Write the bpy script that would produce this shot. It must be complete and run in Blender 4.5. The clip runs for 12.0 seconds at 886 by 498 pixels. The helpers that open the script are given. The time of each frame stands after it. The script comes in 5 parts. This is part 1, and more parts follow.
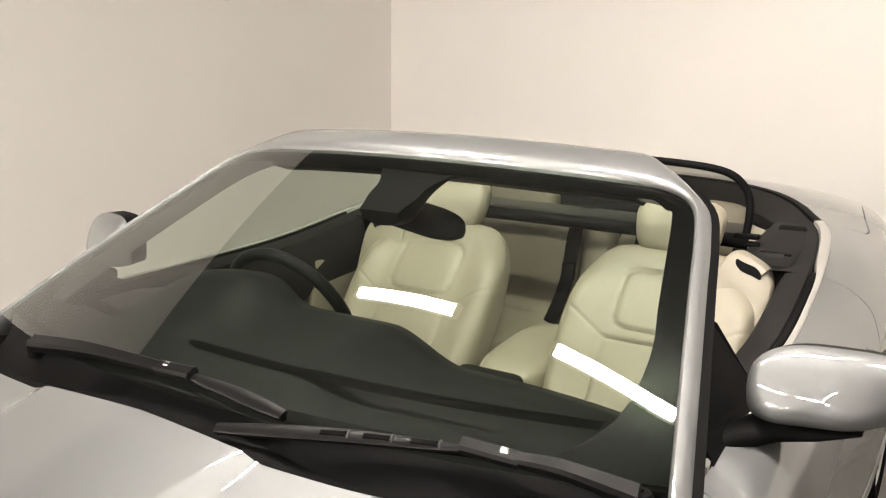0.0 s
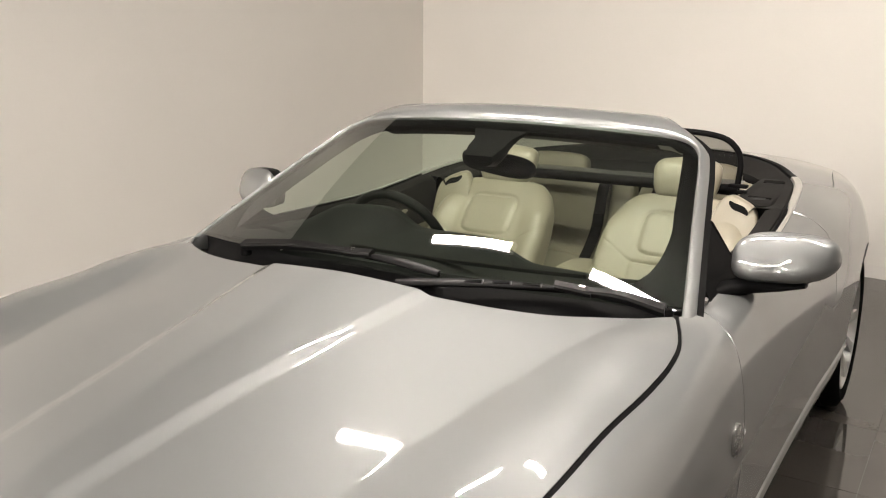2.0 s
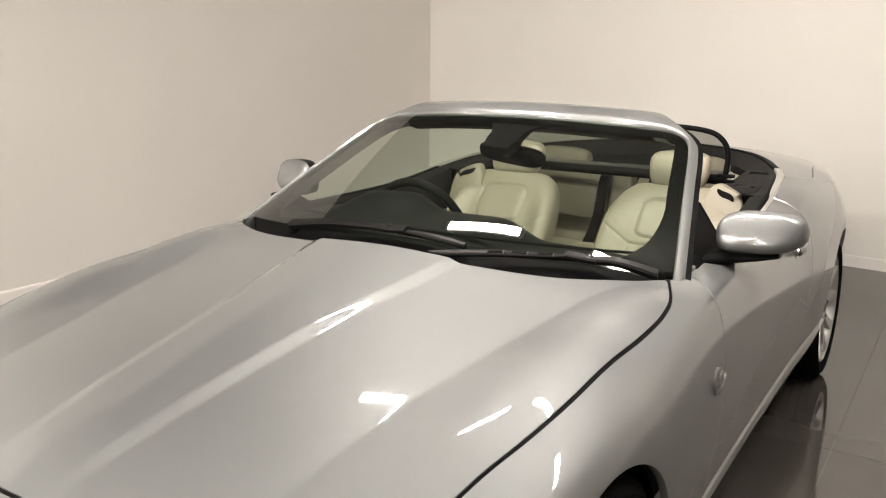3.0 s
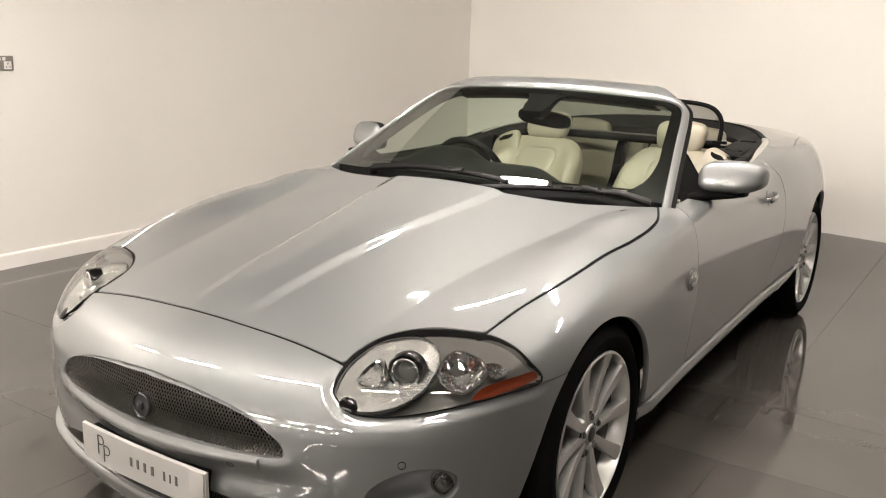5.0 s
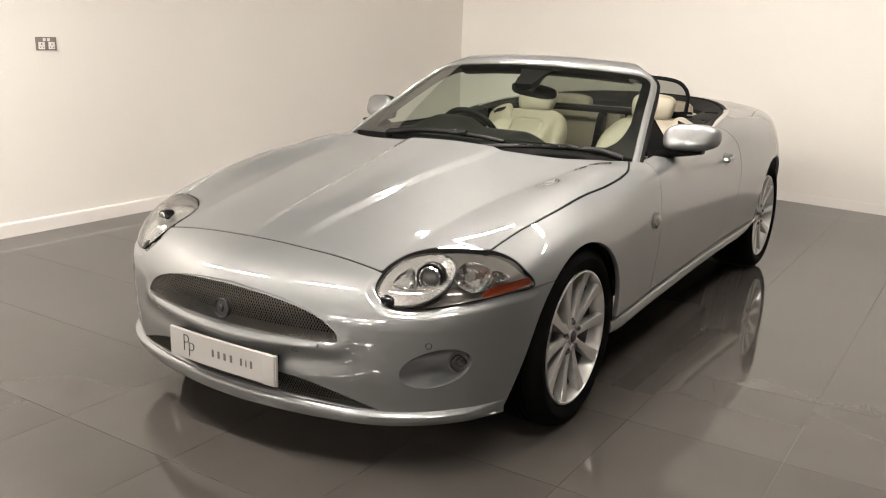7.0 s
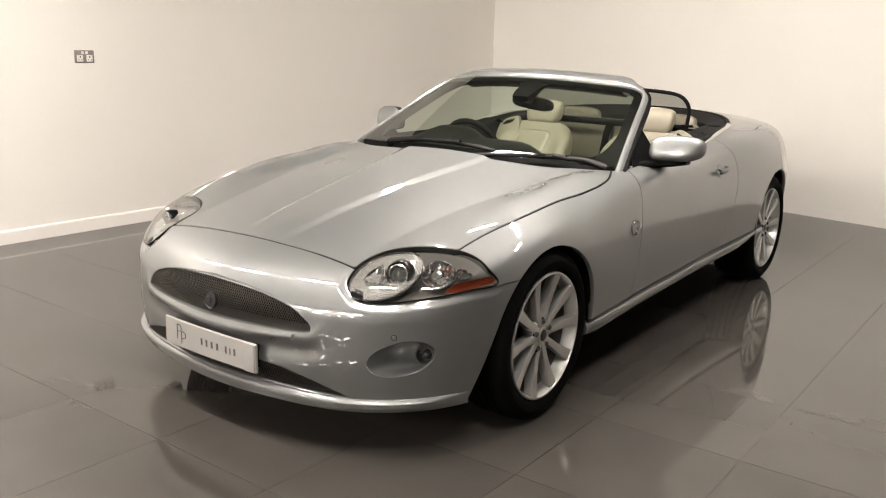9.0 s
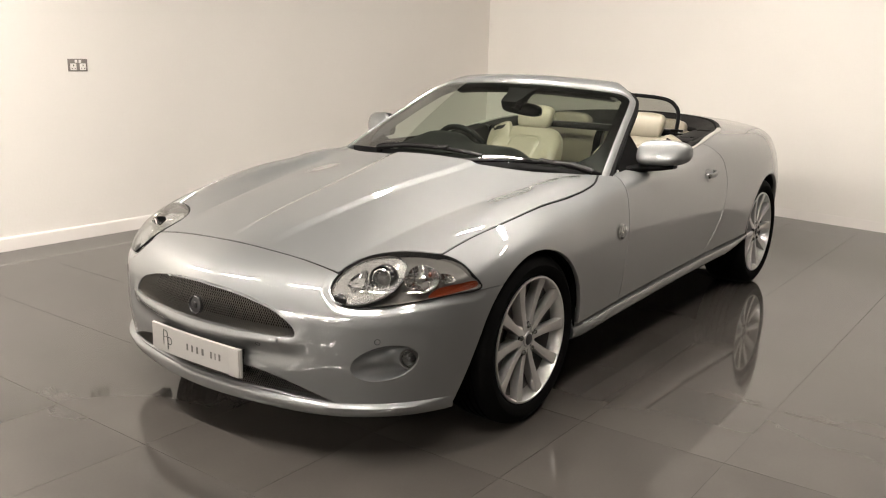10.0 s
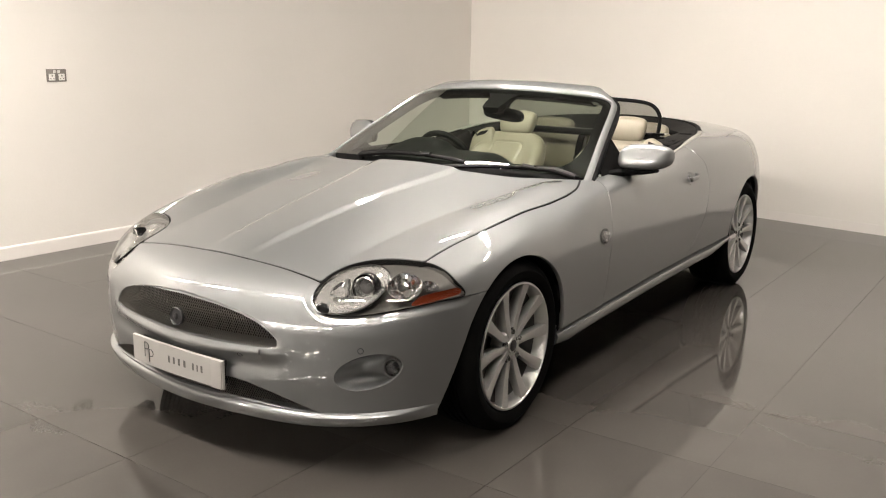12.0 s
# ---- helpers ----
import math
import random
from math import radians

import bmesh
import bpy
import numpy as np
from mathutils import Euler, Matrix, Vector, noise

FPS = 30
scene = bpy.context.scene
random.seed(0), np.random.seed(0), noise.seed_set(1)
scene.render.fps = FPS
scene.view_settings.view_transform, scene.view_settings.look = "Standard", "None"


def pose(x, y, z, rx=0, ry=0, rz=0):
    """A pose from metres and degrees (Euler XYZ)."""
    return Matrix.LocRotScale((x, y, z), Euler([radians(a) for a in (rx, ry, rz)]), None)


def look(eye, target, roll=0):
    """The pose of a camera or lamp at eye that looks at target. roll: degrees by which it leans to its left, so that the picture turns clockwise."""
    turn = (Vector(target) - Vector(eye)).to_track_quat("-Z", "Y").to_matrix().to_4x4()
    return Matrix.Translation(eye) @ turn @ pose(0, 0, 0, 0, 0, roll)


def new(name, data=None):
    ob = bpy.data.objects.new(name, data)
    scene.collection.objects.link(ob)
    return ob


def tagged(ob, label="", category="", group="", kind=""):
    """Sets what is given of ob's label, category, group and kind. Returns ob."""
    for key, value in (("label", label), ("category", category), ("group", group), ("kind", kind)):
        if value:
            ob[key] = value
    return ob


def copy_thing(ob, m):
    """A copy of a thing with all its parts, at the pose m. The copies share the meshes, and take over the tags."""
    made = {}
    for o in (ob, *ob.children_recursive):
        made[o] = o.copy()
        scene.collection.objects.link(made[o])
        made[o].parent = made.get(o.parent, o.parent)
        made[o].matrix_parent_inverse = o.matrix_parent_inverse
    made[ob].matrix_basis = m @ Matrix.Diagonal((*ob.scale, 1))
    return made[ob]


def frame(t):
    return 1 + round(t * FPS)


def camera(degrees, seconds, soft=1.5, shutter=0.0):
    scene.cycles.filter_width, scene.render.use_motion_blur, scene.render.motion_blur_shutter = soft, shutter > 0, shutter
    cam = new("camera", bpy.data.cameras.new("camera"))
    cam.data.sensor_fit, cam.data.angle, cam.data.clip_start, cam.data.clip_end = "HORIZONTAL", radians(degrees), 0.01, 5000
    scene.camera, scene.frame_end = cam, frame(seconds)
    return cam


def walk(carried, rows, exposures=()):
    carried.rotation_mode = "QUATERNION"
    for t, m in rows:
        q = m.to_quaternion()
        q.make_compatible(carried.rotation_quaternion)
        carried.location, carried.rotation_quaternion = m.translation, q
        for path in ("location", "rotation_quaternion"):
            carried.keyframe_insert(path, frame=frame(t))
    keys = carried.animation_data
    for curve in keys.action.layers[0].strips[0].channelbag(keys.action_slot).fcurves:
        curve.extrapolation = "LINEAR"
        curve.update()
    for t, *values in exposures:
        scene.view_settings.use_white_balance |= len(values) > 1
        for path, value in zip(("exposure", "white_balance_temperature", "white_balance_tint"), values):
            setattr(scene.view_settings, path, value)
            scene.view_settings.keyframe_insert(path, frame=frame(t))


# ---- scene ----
cam = camera(54.1, 12.0, 1.1)
PATH = [
    (0, (1.066, -0.33, 1.467), (0.04, 1.332, 1.031), 0.7),
    (0.5, (1.111, -0.51, 1.476), (0.1, 1.156, 1.026), 0.4),
    (1, (1.189, -0.729, 1.472), (0.178, 0.938, 1.025), 0.2),
    (1.5, (1.252, -0.913, 1.46), (0.221, 0.743, 1.019), 0.4),
    (2, (1.294, -1.123, 1.446), (0.263, 0.534, 1.007), 0.6),
    (2.5, (1.342, -1.291, 1.454), (0.32, 0.372, 1.02), 0.6),
    (4.5, (1.716, -2.061, 1.439), (0.649, -0.433, 0.98), 1.3),
    (5, (1.808, -2.232, 1.436), (0.732, -0.612, 0.97), 1.6),
    (5.5, (1.934, -2.412, 1.432), (0.841, -0.803, 0.966), 1.4),
    (6, (1.999, -2.576, 1.426), (0.91, -0.965, 0.96), 1.3),
    (6.5, (2.059, -2.75, 1.417), (0.996, -1.127, 0.931), 1.5),
    (7, (2.099, -2.832, 1.42), (1.054, -1.2, 0.924), 1.7),
    (7.5, (2.178, -2.861, 1.42), (1.12, -1.236, 0.928), 1.7),
    (9.5, (2.49, -2.818, 1.425), (1.326, -1.258, 0.963), 1.8),
    (10, (2.503, -2.806, 1.42), (1.348, -1.238, 0.969), 1.5),
    (10.5, (2.506, -2.796, 1.423), (1.369, -1.213, 0.973), 1.1),
    (11, (2.506, -2.789, 1.422), (1.384, -1.197, 0.968), 0.8),
    (11.5, (2.51, -2.786, 1.424), (1.386, -1.193, 0.979), 0.8),
    (12, (2.504, -2.788, 1.423), (1.373, -1.198, 0.985), 0.9),
]
EXPOSURES = [(0, 0.06), (1.0, 0.0), (2.0, -0.15), (2.7, -0.16), (4.5, -0.02), (6, 0.0), (12, 0.0)]
walk(cam, [(t, look(eye, target, roll)) for t, eye, target, roll in PATH], EXPOSURES)

# ---- light ----
world = bpy.data.worlds.new("world")
scene.world = world
world.use_nodes = True
world.node_tree.nodes["Background"].inputs[0].default_value = (0.9, 0.87, 0.82, 1)
world.node_tree.nodes["Background"].inputs[1].default_value = 0.02
TUBE_POWER = 375.0
CEILING = 3.2


# ---- materials ----
def material(name, colour, rough=0.5, metal=0.0, grain=0.0, grain_size=40.0, bump=0.0, stain=0.0, stain_size=3.0, coat=0.0,
             sheen=0.0, spec=0.5, rough_vary=0.0):
    """A principled surface with fine grain, broad stains and relief."""
    m = bpy.data.materials.new(name)
    m.use_nodes = True
    n, l = m.node_tree.nodes, m.node_tree.links
    p = n["Principled BSDF"]
    p.inputs["Base Color"].default_value = (*colour, 1)
    p.inputs["Roughness"].default_value = rough
    p.inputs["Metallic"].default_value = metal
    p.inputs["Specular IOR Level"].default_value = spec
    p.inputs["Coat Weight"].default_value = coat
    p.inputs["Coat Roughness"].default_value = 0.03
    p.inputs["Sheen Weight"].default_value = sheen
    at = n.new("ShaderNodeTexCoord").outputs["Object"]
    fine = n.new("ShaderNodeTexNoise")
    fine.inputs["Scale"].default_value, fine.inputs["Detail"].default_value = grain_size, 6
    broad = n.new("ShaderNodeTexNoise")
    broad.inputs["Scale"].default_value, broad.inputs["Detail"].default_value = stain_size, 3
    l.new(at, fine.inputs["Vector"])
    l.new(at, broad.inputs["Vector"])
    if grain or stain:
        a = n.new("ShaderNodeMapRange")
        a.inputs["To Min"].default_value, a.inputs["To Max"].default_value = 1 - grain, 1 + grain
        l.new(fine.outputs["Fac"], a.inputs["Value"])
        b = n.new("ShaderNodeMapRange")
        b.inputs["From Min"].default_value, b.inputs["From Max"].default_value = 0.3, 0.7
        b.inputs["To Min"].default_value, b.inputs["To Max"].default_value = 1 - stain, 1 + stain
        l.new(broad.outputs["Fac"], b.inputs["Value"])
        c = n.new("ShaderNodeMath")
        c.operation = "MULTIPLY"
        l.new(a.outputs[0], c.inputs[0])
        l.new(b.outputs[0], c.inputs[1])
        mix = n.new("ShaderNodeVectorMath")
        mix.operation = "SCALE"
        mix.inputs[0].default_value = colour
        l.new(c.outputs[0], mix.inputs["Scale"])
        l.new(mix.outputs[0], p.inputs["Base Color"])
    if rough_vary:
        r = n.new("ShaderNodeMapRange")
        r.inputs["From Min"].default_value, r.inputs["From Max"].default_value = 0.3, 0.7
        r.inputs["To Min"].default_value, r.inputs["To Max"].default_value = max(0.02, rough - rough_vary), rough + rough_vary
        l.new(broad.outputs["Fac"], r.inputs["Value"])
        l.new(r.outputs[0], p.inputs["Roughness"])
    if bump:
        k = n.new("ShaderNodeBump")
        k.inputs["Strength"].default_value, k.inputs["Distance"].default_value = 1.0, bump
        l.new(fine.outputs["Fac"], k.inputs["Height"])
        l.new(k.outputs[0], p.inputs["Normal"])
    return m


def glass_material(name, tint, ior=1.5, rough=0.0):
    """A thin clear pane: tinted where one looks through, with a mirror's gloss by the Fresnel law."""
    m = bpy.data.materials.new(name)
    m.use_nodes = True
    n, l = m.node_tree.nodes, m.node_tree.links
    n.remove(n["Principled BSDF"])
    clear, gloss, mix, fres = (n.new("ShaderNodeBsdfTransparent"), n.new("ShaderNodeBsdfGlossy"), n.new("ShaderNodeMixShader"),
                               n.new("ShaderNodeFresnel"))
    clear.inputs[0].default_value = (*tint, 1)
    gloss.inputs["Roughness"].default_value = rough
    fres.inputs["IOR"].default_value = ior
    # both faces of the pane reflect: 2F / (1 + F)
    twice, more, both = (n.new("ShaderNodeMath") for _ in range(3))
    twice.operation, more.operation, both.operation = "MULTIPLY", "ADD", "DIVIDE"
    twice.inputs[1].default_value = 2.0
    more.inputs[1].default_value = 1.0
    l.new(fres.outputs[0], twice.inputs[0])
    l.new(fres.outputs[0], more.inputs[0])
    l.new(twice.outputs[0], both.inputs[0])
    l.new(more.outputs[0], both.inputs[1])
    l.new(both.outputs[0], mix.inputs[0])
    l.new(clear.outputs[0], mix.inputs[1])
    l.new(gloss.outputs[0], mix.inputs[2])
    l.new(mix.outputs[0], n["Material Output"].inputs[0])
    return m


def lamp_material(name, colour, strength):
    m = bpy.data.materials.new(name)
    m.use_nodes = True
    n, l = m.node_tree.nodes, m.node_tree.links
    n.remove(n["Principled BSDF"])
    e = n.new("ShaderNodeEmission")
    e.inputs[0].default_value, e.inputs[1].default_value = (*colour, 1), strength
    l.new(e.outputs[0], n["Material Output"].inputs[0])
    return m


def tile_material():
    """Polished dark porcelain: each tile a little lighter or darker, with faint clouds and smears in its gloss."""
    m = material("polished_tile", (0.062, 0.057, 0.052), 0.060, grain=0.05, grain_size=90, stain=0.14, stain_size=1.3, rough_vary=0.025)
    n, l = m.node_tree.nodes, m.node_tree.links
    p = n["Principled BSDF"]
    old = p.inputs["Base Color"].links[0].from_socket
    info = n.new("ShaderNodeObjectInfo")
    r = n.new("ShaderNodeMapRange")
    r.inputs["To Min"].default_value, r.inputs["To Max"].default_value = 0.97, 1.03
    l.new(info.outputs["Random"], r.inputs["Value"])
    mix = n.new("ShaderNodeVectorMath")
    mix.operation = "SCALE"
    l.new(old, mix.inputs[0])
    l.new(r.outputs[0], mix.inputs["Scale"])
    l.new(mix.outputs[0], p.inputs["Base Color"])
    return m


PAINT = material("silver_metallic_paint", (0.219, 0.227, 0.228), 0.58, metal=0.92, grain=0.06, grain_size=900, stain=0.012, stain_size=1.2, coat=1.0)
PAINT.node_tree.nodes["Principled BSDF"].inputs["Coat IOR"].default_value = 1.95
WALL = material("wall_paint", (0.80, 0.775, 0.735), 0.75, grain=0.012, grain_size=60, stain=0.02, stain_size=0.8, bump=0.0006)
# for walls out of view; grey chosen to cut their light on the car
UNSEEN_WALL = material("unseen_wall_grey", (0.20, 0.19, 0.18), 0.75, grain=0.012, grain_size=60, stain=0.02, stain_size=0.8)
SKIRT = material("white_gloss_paint", (0.80, 0.77, 0.74), 0.32, grain=0.01, stain=0.02)
CEIL = material("ceiling_paint", (0.085, 0.083, 0.08), 0.85, grain=0.02, stain=0.03)
TILE = tile_material()
GROUT = material("grout", (0.035, 0.033, 0.031), 0.6, grain=0.2, grain_size=200)
BLACK = material("black_plastic", (0.004, 0.004, 0.0042), 0.58, spec=0.045, grain=0.12, grain_size=300, bump=0.0002, stain=0.08)
WIPER = material("satin_black_metal", (0.0045, 0.0045, 0.0047), 0.42, spec=0.14, grain=0.06, grain_size=300)
GLOSS_BLACK = material("gloss_black", (0.003, 0.003, 0.0032), 0.2, spec=0.15, coat=0.1, grain=0.03)
TRIM = material("charcoal_trim", (0.015, 0.0145, 0.014), 0.65, spec=0.06, grain=0.16, grain_size=420, bump=0.0004, stain=0.08)
RUBBER = material("tyre_rubber", (0.0035, 0.0035, 0.0035), 0.75, spec=0.03, grain=0.15, grain_size=120, bump=0.0003, stain=0.2, stain_size=9)
LEATHER = material("cream_leather", (0.235, 0.212, 0.163), 0.42, grain=0.05, grain_size=260, bump=0.0005, stain=0.04, stain_size=6)
LEATHER_DARK = material("charcoal_leather", (0.008, 0.0088, 0.0084), 0.5, spec=0.12, grain=0.08, grain_size=260, bump=0.0004)
CLOTH = material("black_cloth", (0.006, 0.0058, 0.0058), 0.9, grain=0.2, grain_size=500, spec=0.05)
WEBBING = material("belt_webbing", (0.022, 0.022, 0.022), 0.8, grain=0.25, grain_size=700, spec=0.1)
CARPET = material("dark_carpet", (0.008, 0.008, 0.008), 0.95, spec=0.05, grain=0.3, grain_size=300)
CHROME = material("chrome", (0.78, 0.78, 0.77), 0.08, metal=1.0, grain=0.02)
ALLOY = material("silver_alloy", (0.52, 0.515, 0.50), 0.40, metal=0.80, grain=0.03, coat=0.5, stain=0.04, stain_size=8)
SATIN = material("satin_trim", (0.38, 0.37, 0.345), 0.38, metal=0.35, grain=0.03)
STEEL = material("brake_steel", (0.10, 0.098, 0.095), 0.45, metal=1.0, grain=0.1, grain_size=80)
NUT = material("nut_steel", (0.30, 0.295, 0.285), 0.22, metal=1.0)
# silver alloy made darker: the shade deep in the wheel as colour
BARREL_SHADED = material("shaded_barrel", (0.14, 0.138, 0.135), 0.5, metal=0.7, grain=0.1, grain_size=60)
DARK_METAL = material("dark_metal", (0.05, 0.05, 0.052), 0.45, metal=0.6)
MESH = material("grille_wire", (0.17, 0.162, 0.148), 0.28, metal=0.9)
REFLECTOR = material("lamp_reflector", (0.90, 0.89, 0.87), 0.12, metal=0.86, grain=0.04, grain_size=60)
LENS_GREY = material("projector_glass", (0.045, 0.045, 0.044), 0.05, metal=0.3, coat=1.0)
LAMP_GREY = material("lamp_bezel", (0.095, 0.091, 0.086), 0.35, metal=0.2, grain=0.05)
AMBER = material("amber_lens", (0.078, 0.0125, 0.0035), 0.22, coat=0.5, grain=0.2, grain_size=160, bump=0.0004)
BULB = material("tinted_bulb", (0.05, 0.014, 0.006), 0.2, coat=0.5)
RED_LAMP = material("red_lens", (0.35, 0.015, 0.012), 0.12, coat=1.0)
PLATE = material("plate_white", (0.36, 0.352, 0.335), 0.35, grain=0.02, stain=0.02)
INK = material("black_ink", (0.02, 0.02, 0.02), 0.5)
SOCKET = material("brushed_steel", (0.26, 0.24, 0.22), 0.45, metal=0.5, grain=0.06, grain_size=200)
GLASS = glass_material("tinted_glass", (0.70, 0.79, 0.685), 1.50)
CLEAR = glass_material("clear_glass", (0.97, 0.975, 0.965))
NET = glass_material("wind_deflector_net", (0.42, 0.42, 0.40), 1.15, 0.6)
TUBE = lamp_material("tube_light", (1.0, 0.908, 0.815), TUBE_POWER)
MIRROR = material("mirror_glass", (0.9, 0.9, 0.9), 0.01, metal=1.0)


# ---- mesh helpers ----
def mesh_object(name, verts, faces, mat, parent=None, label="", normals=None, smooth=True):
    me = bpy.data.meshes.new(name)
    me.from_pydata([tuple(map(float, v)) for v in verts], [], [tuple(map(int, f)) for f in faces])
    me.materials.append(mat)
    if smooth:
        me.polygons.foreach_set("use_smooth", [True] * len(me.polygons))
    me.update()
    if normals is not None:
        me.normals_split_custom_set_from_vertices([tuple(map(float, v)) for v in normals])
    ob = new(name, me)
    if parent:
        ob.parent = parent
    return tagged(ob, label)


def part(name, bm, mat, parent=None, label="", smooth=True, crease=40):
    """Links a bmesh as one mesh object."""
    bmesh.ops.recalc_face_normals(bm, faces=bm.faces)
    me = bpy.data.meshes.new(name)
    for f in bm.faces:
        f.smooth = smooth
    if smooth:
        for e in bm.edges:
            if len(e.link_faces) == 2 and e.calc_face_angle(0) > radians(crease):
                e.smooth = False
    bm.to_mesh(me)
    bm.free()
    me.materials.append(mat)
    ob = new(name, me)
    if parent:
        ob.parent = parent
    return tagged(ob, label)


def thing(name, at, label, category, group="", kind=""):
    ob = new(name)
    ob.empty_display_size = 0.1
    ob.location = at
    return tagged(ob, label, category, group, kind)


def box(bm, size, at=(0, 0, 0), bevel=0.0, turn=None, seg=2):
    m = Matrix.Translation(at) @ (turn or Matrix()) @ Matrix.Diagonal((*size, 1))
    made = bmesh.ops.create_cube(bm, size=1, matrix=m)
    if bevel:
        edges = list({e for v in made["verts"] for e in v.link_edges})
        bmesh.ops.bevel(bm, geom=edges, offset=bevel, segments=seg, profile=0.6, affect="EDGES")
    return bm


def grid_faces(n, m, wrap_u=False, wrap_v=False):
    f = []
    for i in range(n if wrap_u else n - 1):
        for j in range(m if wrap_v else m - 1):
            a, b = i, (i + 1) % n
            c, d = j, (j + 1) % m
            f.append((a * m + c, b * m + c, b * m + d, a * m + d))
    return f


def loft(bm, rings, closed=True, caps=True):
    """Skins rings of points; closed: each ring is a loop."""
    vs = [[bm.verts.new(p) for p in r] for r in rings]
    m = len(rings[0])
    for a, b in zip(vs[:-1], vs[1:]):
        for j in range(m if closed else m - 1):
            k = (j + 1) % m
            bm.faces.new((a[j], b[j], b[k], a[k]))
    if caps and closed:
        bm.faces.new(vs[0])
        bm.faces.new(list(reversed(vs[-1])))
    return bm


def tube(bm, pts, radius, seg=10, caps=True):
    """A pipe along points; radius may be one number or one for each point."""
    pts = [Vector(p) for p in pts]
    rad = radius if isinstance(radius, (list, tuple)) else [radius] * len(pts)
    rings, up = [], None
    for i, p in enumerate(pts):
        d = (pts[min(i + 1, len(pts) - 1)] - pts[max(i - 1, 0)]).normalized()
        if up is None:
            up = d.orthogonal().normalized()
        up = (up - d * up.dot(d)).normalized()
        side = d.cross(up)
        rings.append([p + rad[i] * (math.cos(2 * math.pi * k / seg) * up + math.sin(2 * math.pi * k / seg) * side) for k in range(seg)])
    return loft(bm, rings, True, caps)


def lathe(bm, profile, seg=48, m=None, caps=False):
    """Turns pairs (radius, along x) round the x axis."""
    m = m or Matrix()
    rings = [[m @ Vector((x, r * math.cos(2 * math.pi * k / seg), r * math.sin(2 * math.pi * k / seg))) for k in range(seg)] for r, x in profile]
    return loft(bm, rings, True, caps)


def pillow(bm, size, at, turn=None, power=(0.45, 0.6), nu=40, nv=20):
    """A rounded cushion: a superellipsoid of the given half sizes."""
    m = Matrix.Translation(at) @ (turn or Matrix())
    pw = lambda v, e: math.copysign(abs(v) ** e, v)
    rings = []
    for j in range(1, nv):
        b = -math.pi / 2 + math.pi * j / nv
        rings.append([m @ Vector((size[0] * pw(math.cos(b), power[1]) * pw(math.cos(a), power[0]), size[1] * pw(math.cos(b), power[1]) * pw(math.sin(a), power[0]),
                                  size[2] * pw(math.sin(b), power[1]))) for a in [2 * math.pi * i / nu for i in range(nu)]])
    return loft(bm, rings)


def smooth_line(pts, n=12, closed=False):
    """Points of a Catmull-Rom curve through pts."""
    p = [np.array(q, float) for q in pts]
    out = []
    m = len(p)
    for i in range(m if closed else m - 1):
        a, b, c, d = (p[(i - 1) % m], p[i], p[(i + 1) % m], p[(i + 2) % m]) if closed else (p[max(i - 1, 0)], p[i], p[i + 1], p[min(i + 2, m - 1)])
        for s in np.arange(n) / n:
            out.append(0.5 * (2 * b + (c - a) * s + (2 * a - 5 * b + 4 * c - d) * s * s + (3 * b - a - 3 * c + d) * s ** 3))
    if not closed:
        out.append(p[-1])
    return np.array(out)


def outline_distance(poly, px, py):
    """Signed distance of points from a closed outline in a plane, below zero inside."""
    poly = np.asarray(poly)
    a, b = poly, np.roll(poly, -1, axis=0)
    best = np.full(px.shape, 1e9)
    inside = np.zeros(px.shape, bool)
    for (x0, y0), (x1, y1) in zip(a, b):
        dx, dy = x1 - x0, y1 - y0
        s = np.clip(((px - x0) * dx + (py - y0) * dy) / (dx * dx + dy * dy + 1e-18), 0, 1)
        best = np.minimum(best, (px - x0 - s * dx) ** 2 + (py - y0 - s * dy) ** 2)
        cross = (y0 > py) != (y1 > py)
        inside ^= cross & (px < (x1 - x0) * (py - y0) / (y1 - y0 + 1e-18) + x0)
    return np.where(inside, -1, 1) * np.sqrt(best)


# ---- the room ----
WEST, EAST, SOUTH = -3.28, 8.2, -18.0
NORTH_W, NORTH_E = 5.86, 4.10     # the north wall stands a little askew


def north(x):
    return NORTH_W + (NORTH_E - NORTH_W) * (x - WEST) / (EAST - WEST)


def prism(name, plan, z0, z1, mat, label, category):
    bm = bmesh.new()
    loft(bm, [[(x, y, z0) for x, y in plan], [(x, y, z1) for x, y in plan]])
    return tagged(part(name, bm, mat, smooth=False), label, category, kind="structure")


W = 0.15
prism("wall_west", [(WEST, SOUTH), (WEST, NORTH_W), (WEST - W, NORTH_W), (WEST - W, SOUTH)], -0.1, CEILING, WALL, "plain cream-white painted showroom wall with a white skirting", "wall")
prism("wall_north", [(WEST - W, NORTH_W), (EAST + W, north(EAST + W)), (EAST + W, north(EAST + W) + W), (WEST - W, NORTH_W + W)], -0.1, CEILING, WALL,
      "plain cream-white painted showroom wall behind the car", "wall")
# east and south walls are unseen, added dark to dim the car's sides and nose
prism("wall_east", [(EAST, SOUTH), (EAST + W, SOUTH), (EAST + W, north(EAST + W)), (EAST, north(EAST))], -0.1, CEILING, UNSEEN_WALL, "unseen plain wall closing the showroom, greyed to dim the car's sides and nose", "wall")
prism("wall_south", [(WEST - W, SOUTH - W), (EAST + W, SOUTH - W), (EAST + W, SOUTH), (WEST - W, SOUTH)], -0.1, CEILING, UNSEEN_WALL, "unseen plain wall closing the showroom, greyed to dim the car's sides and nose", "wall")
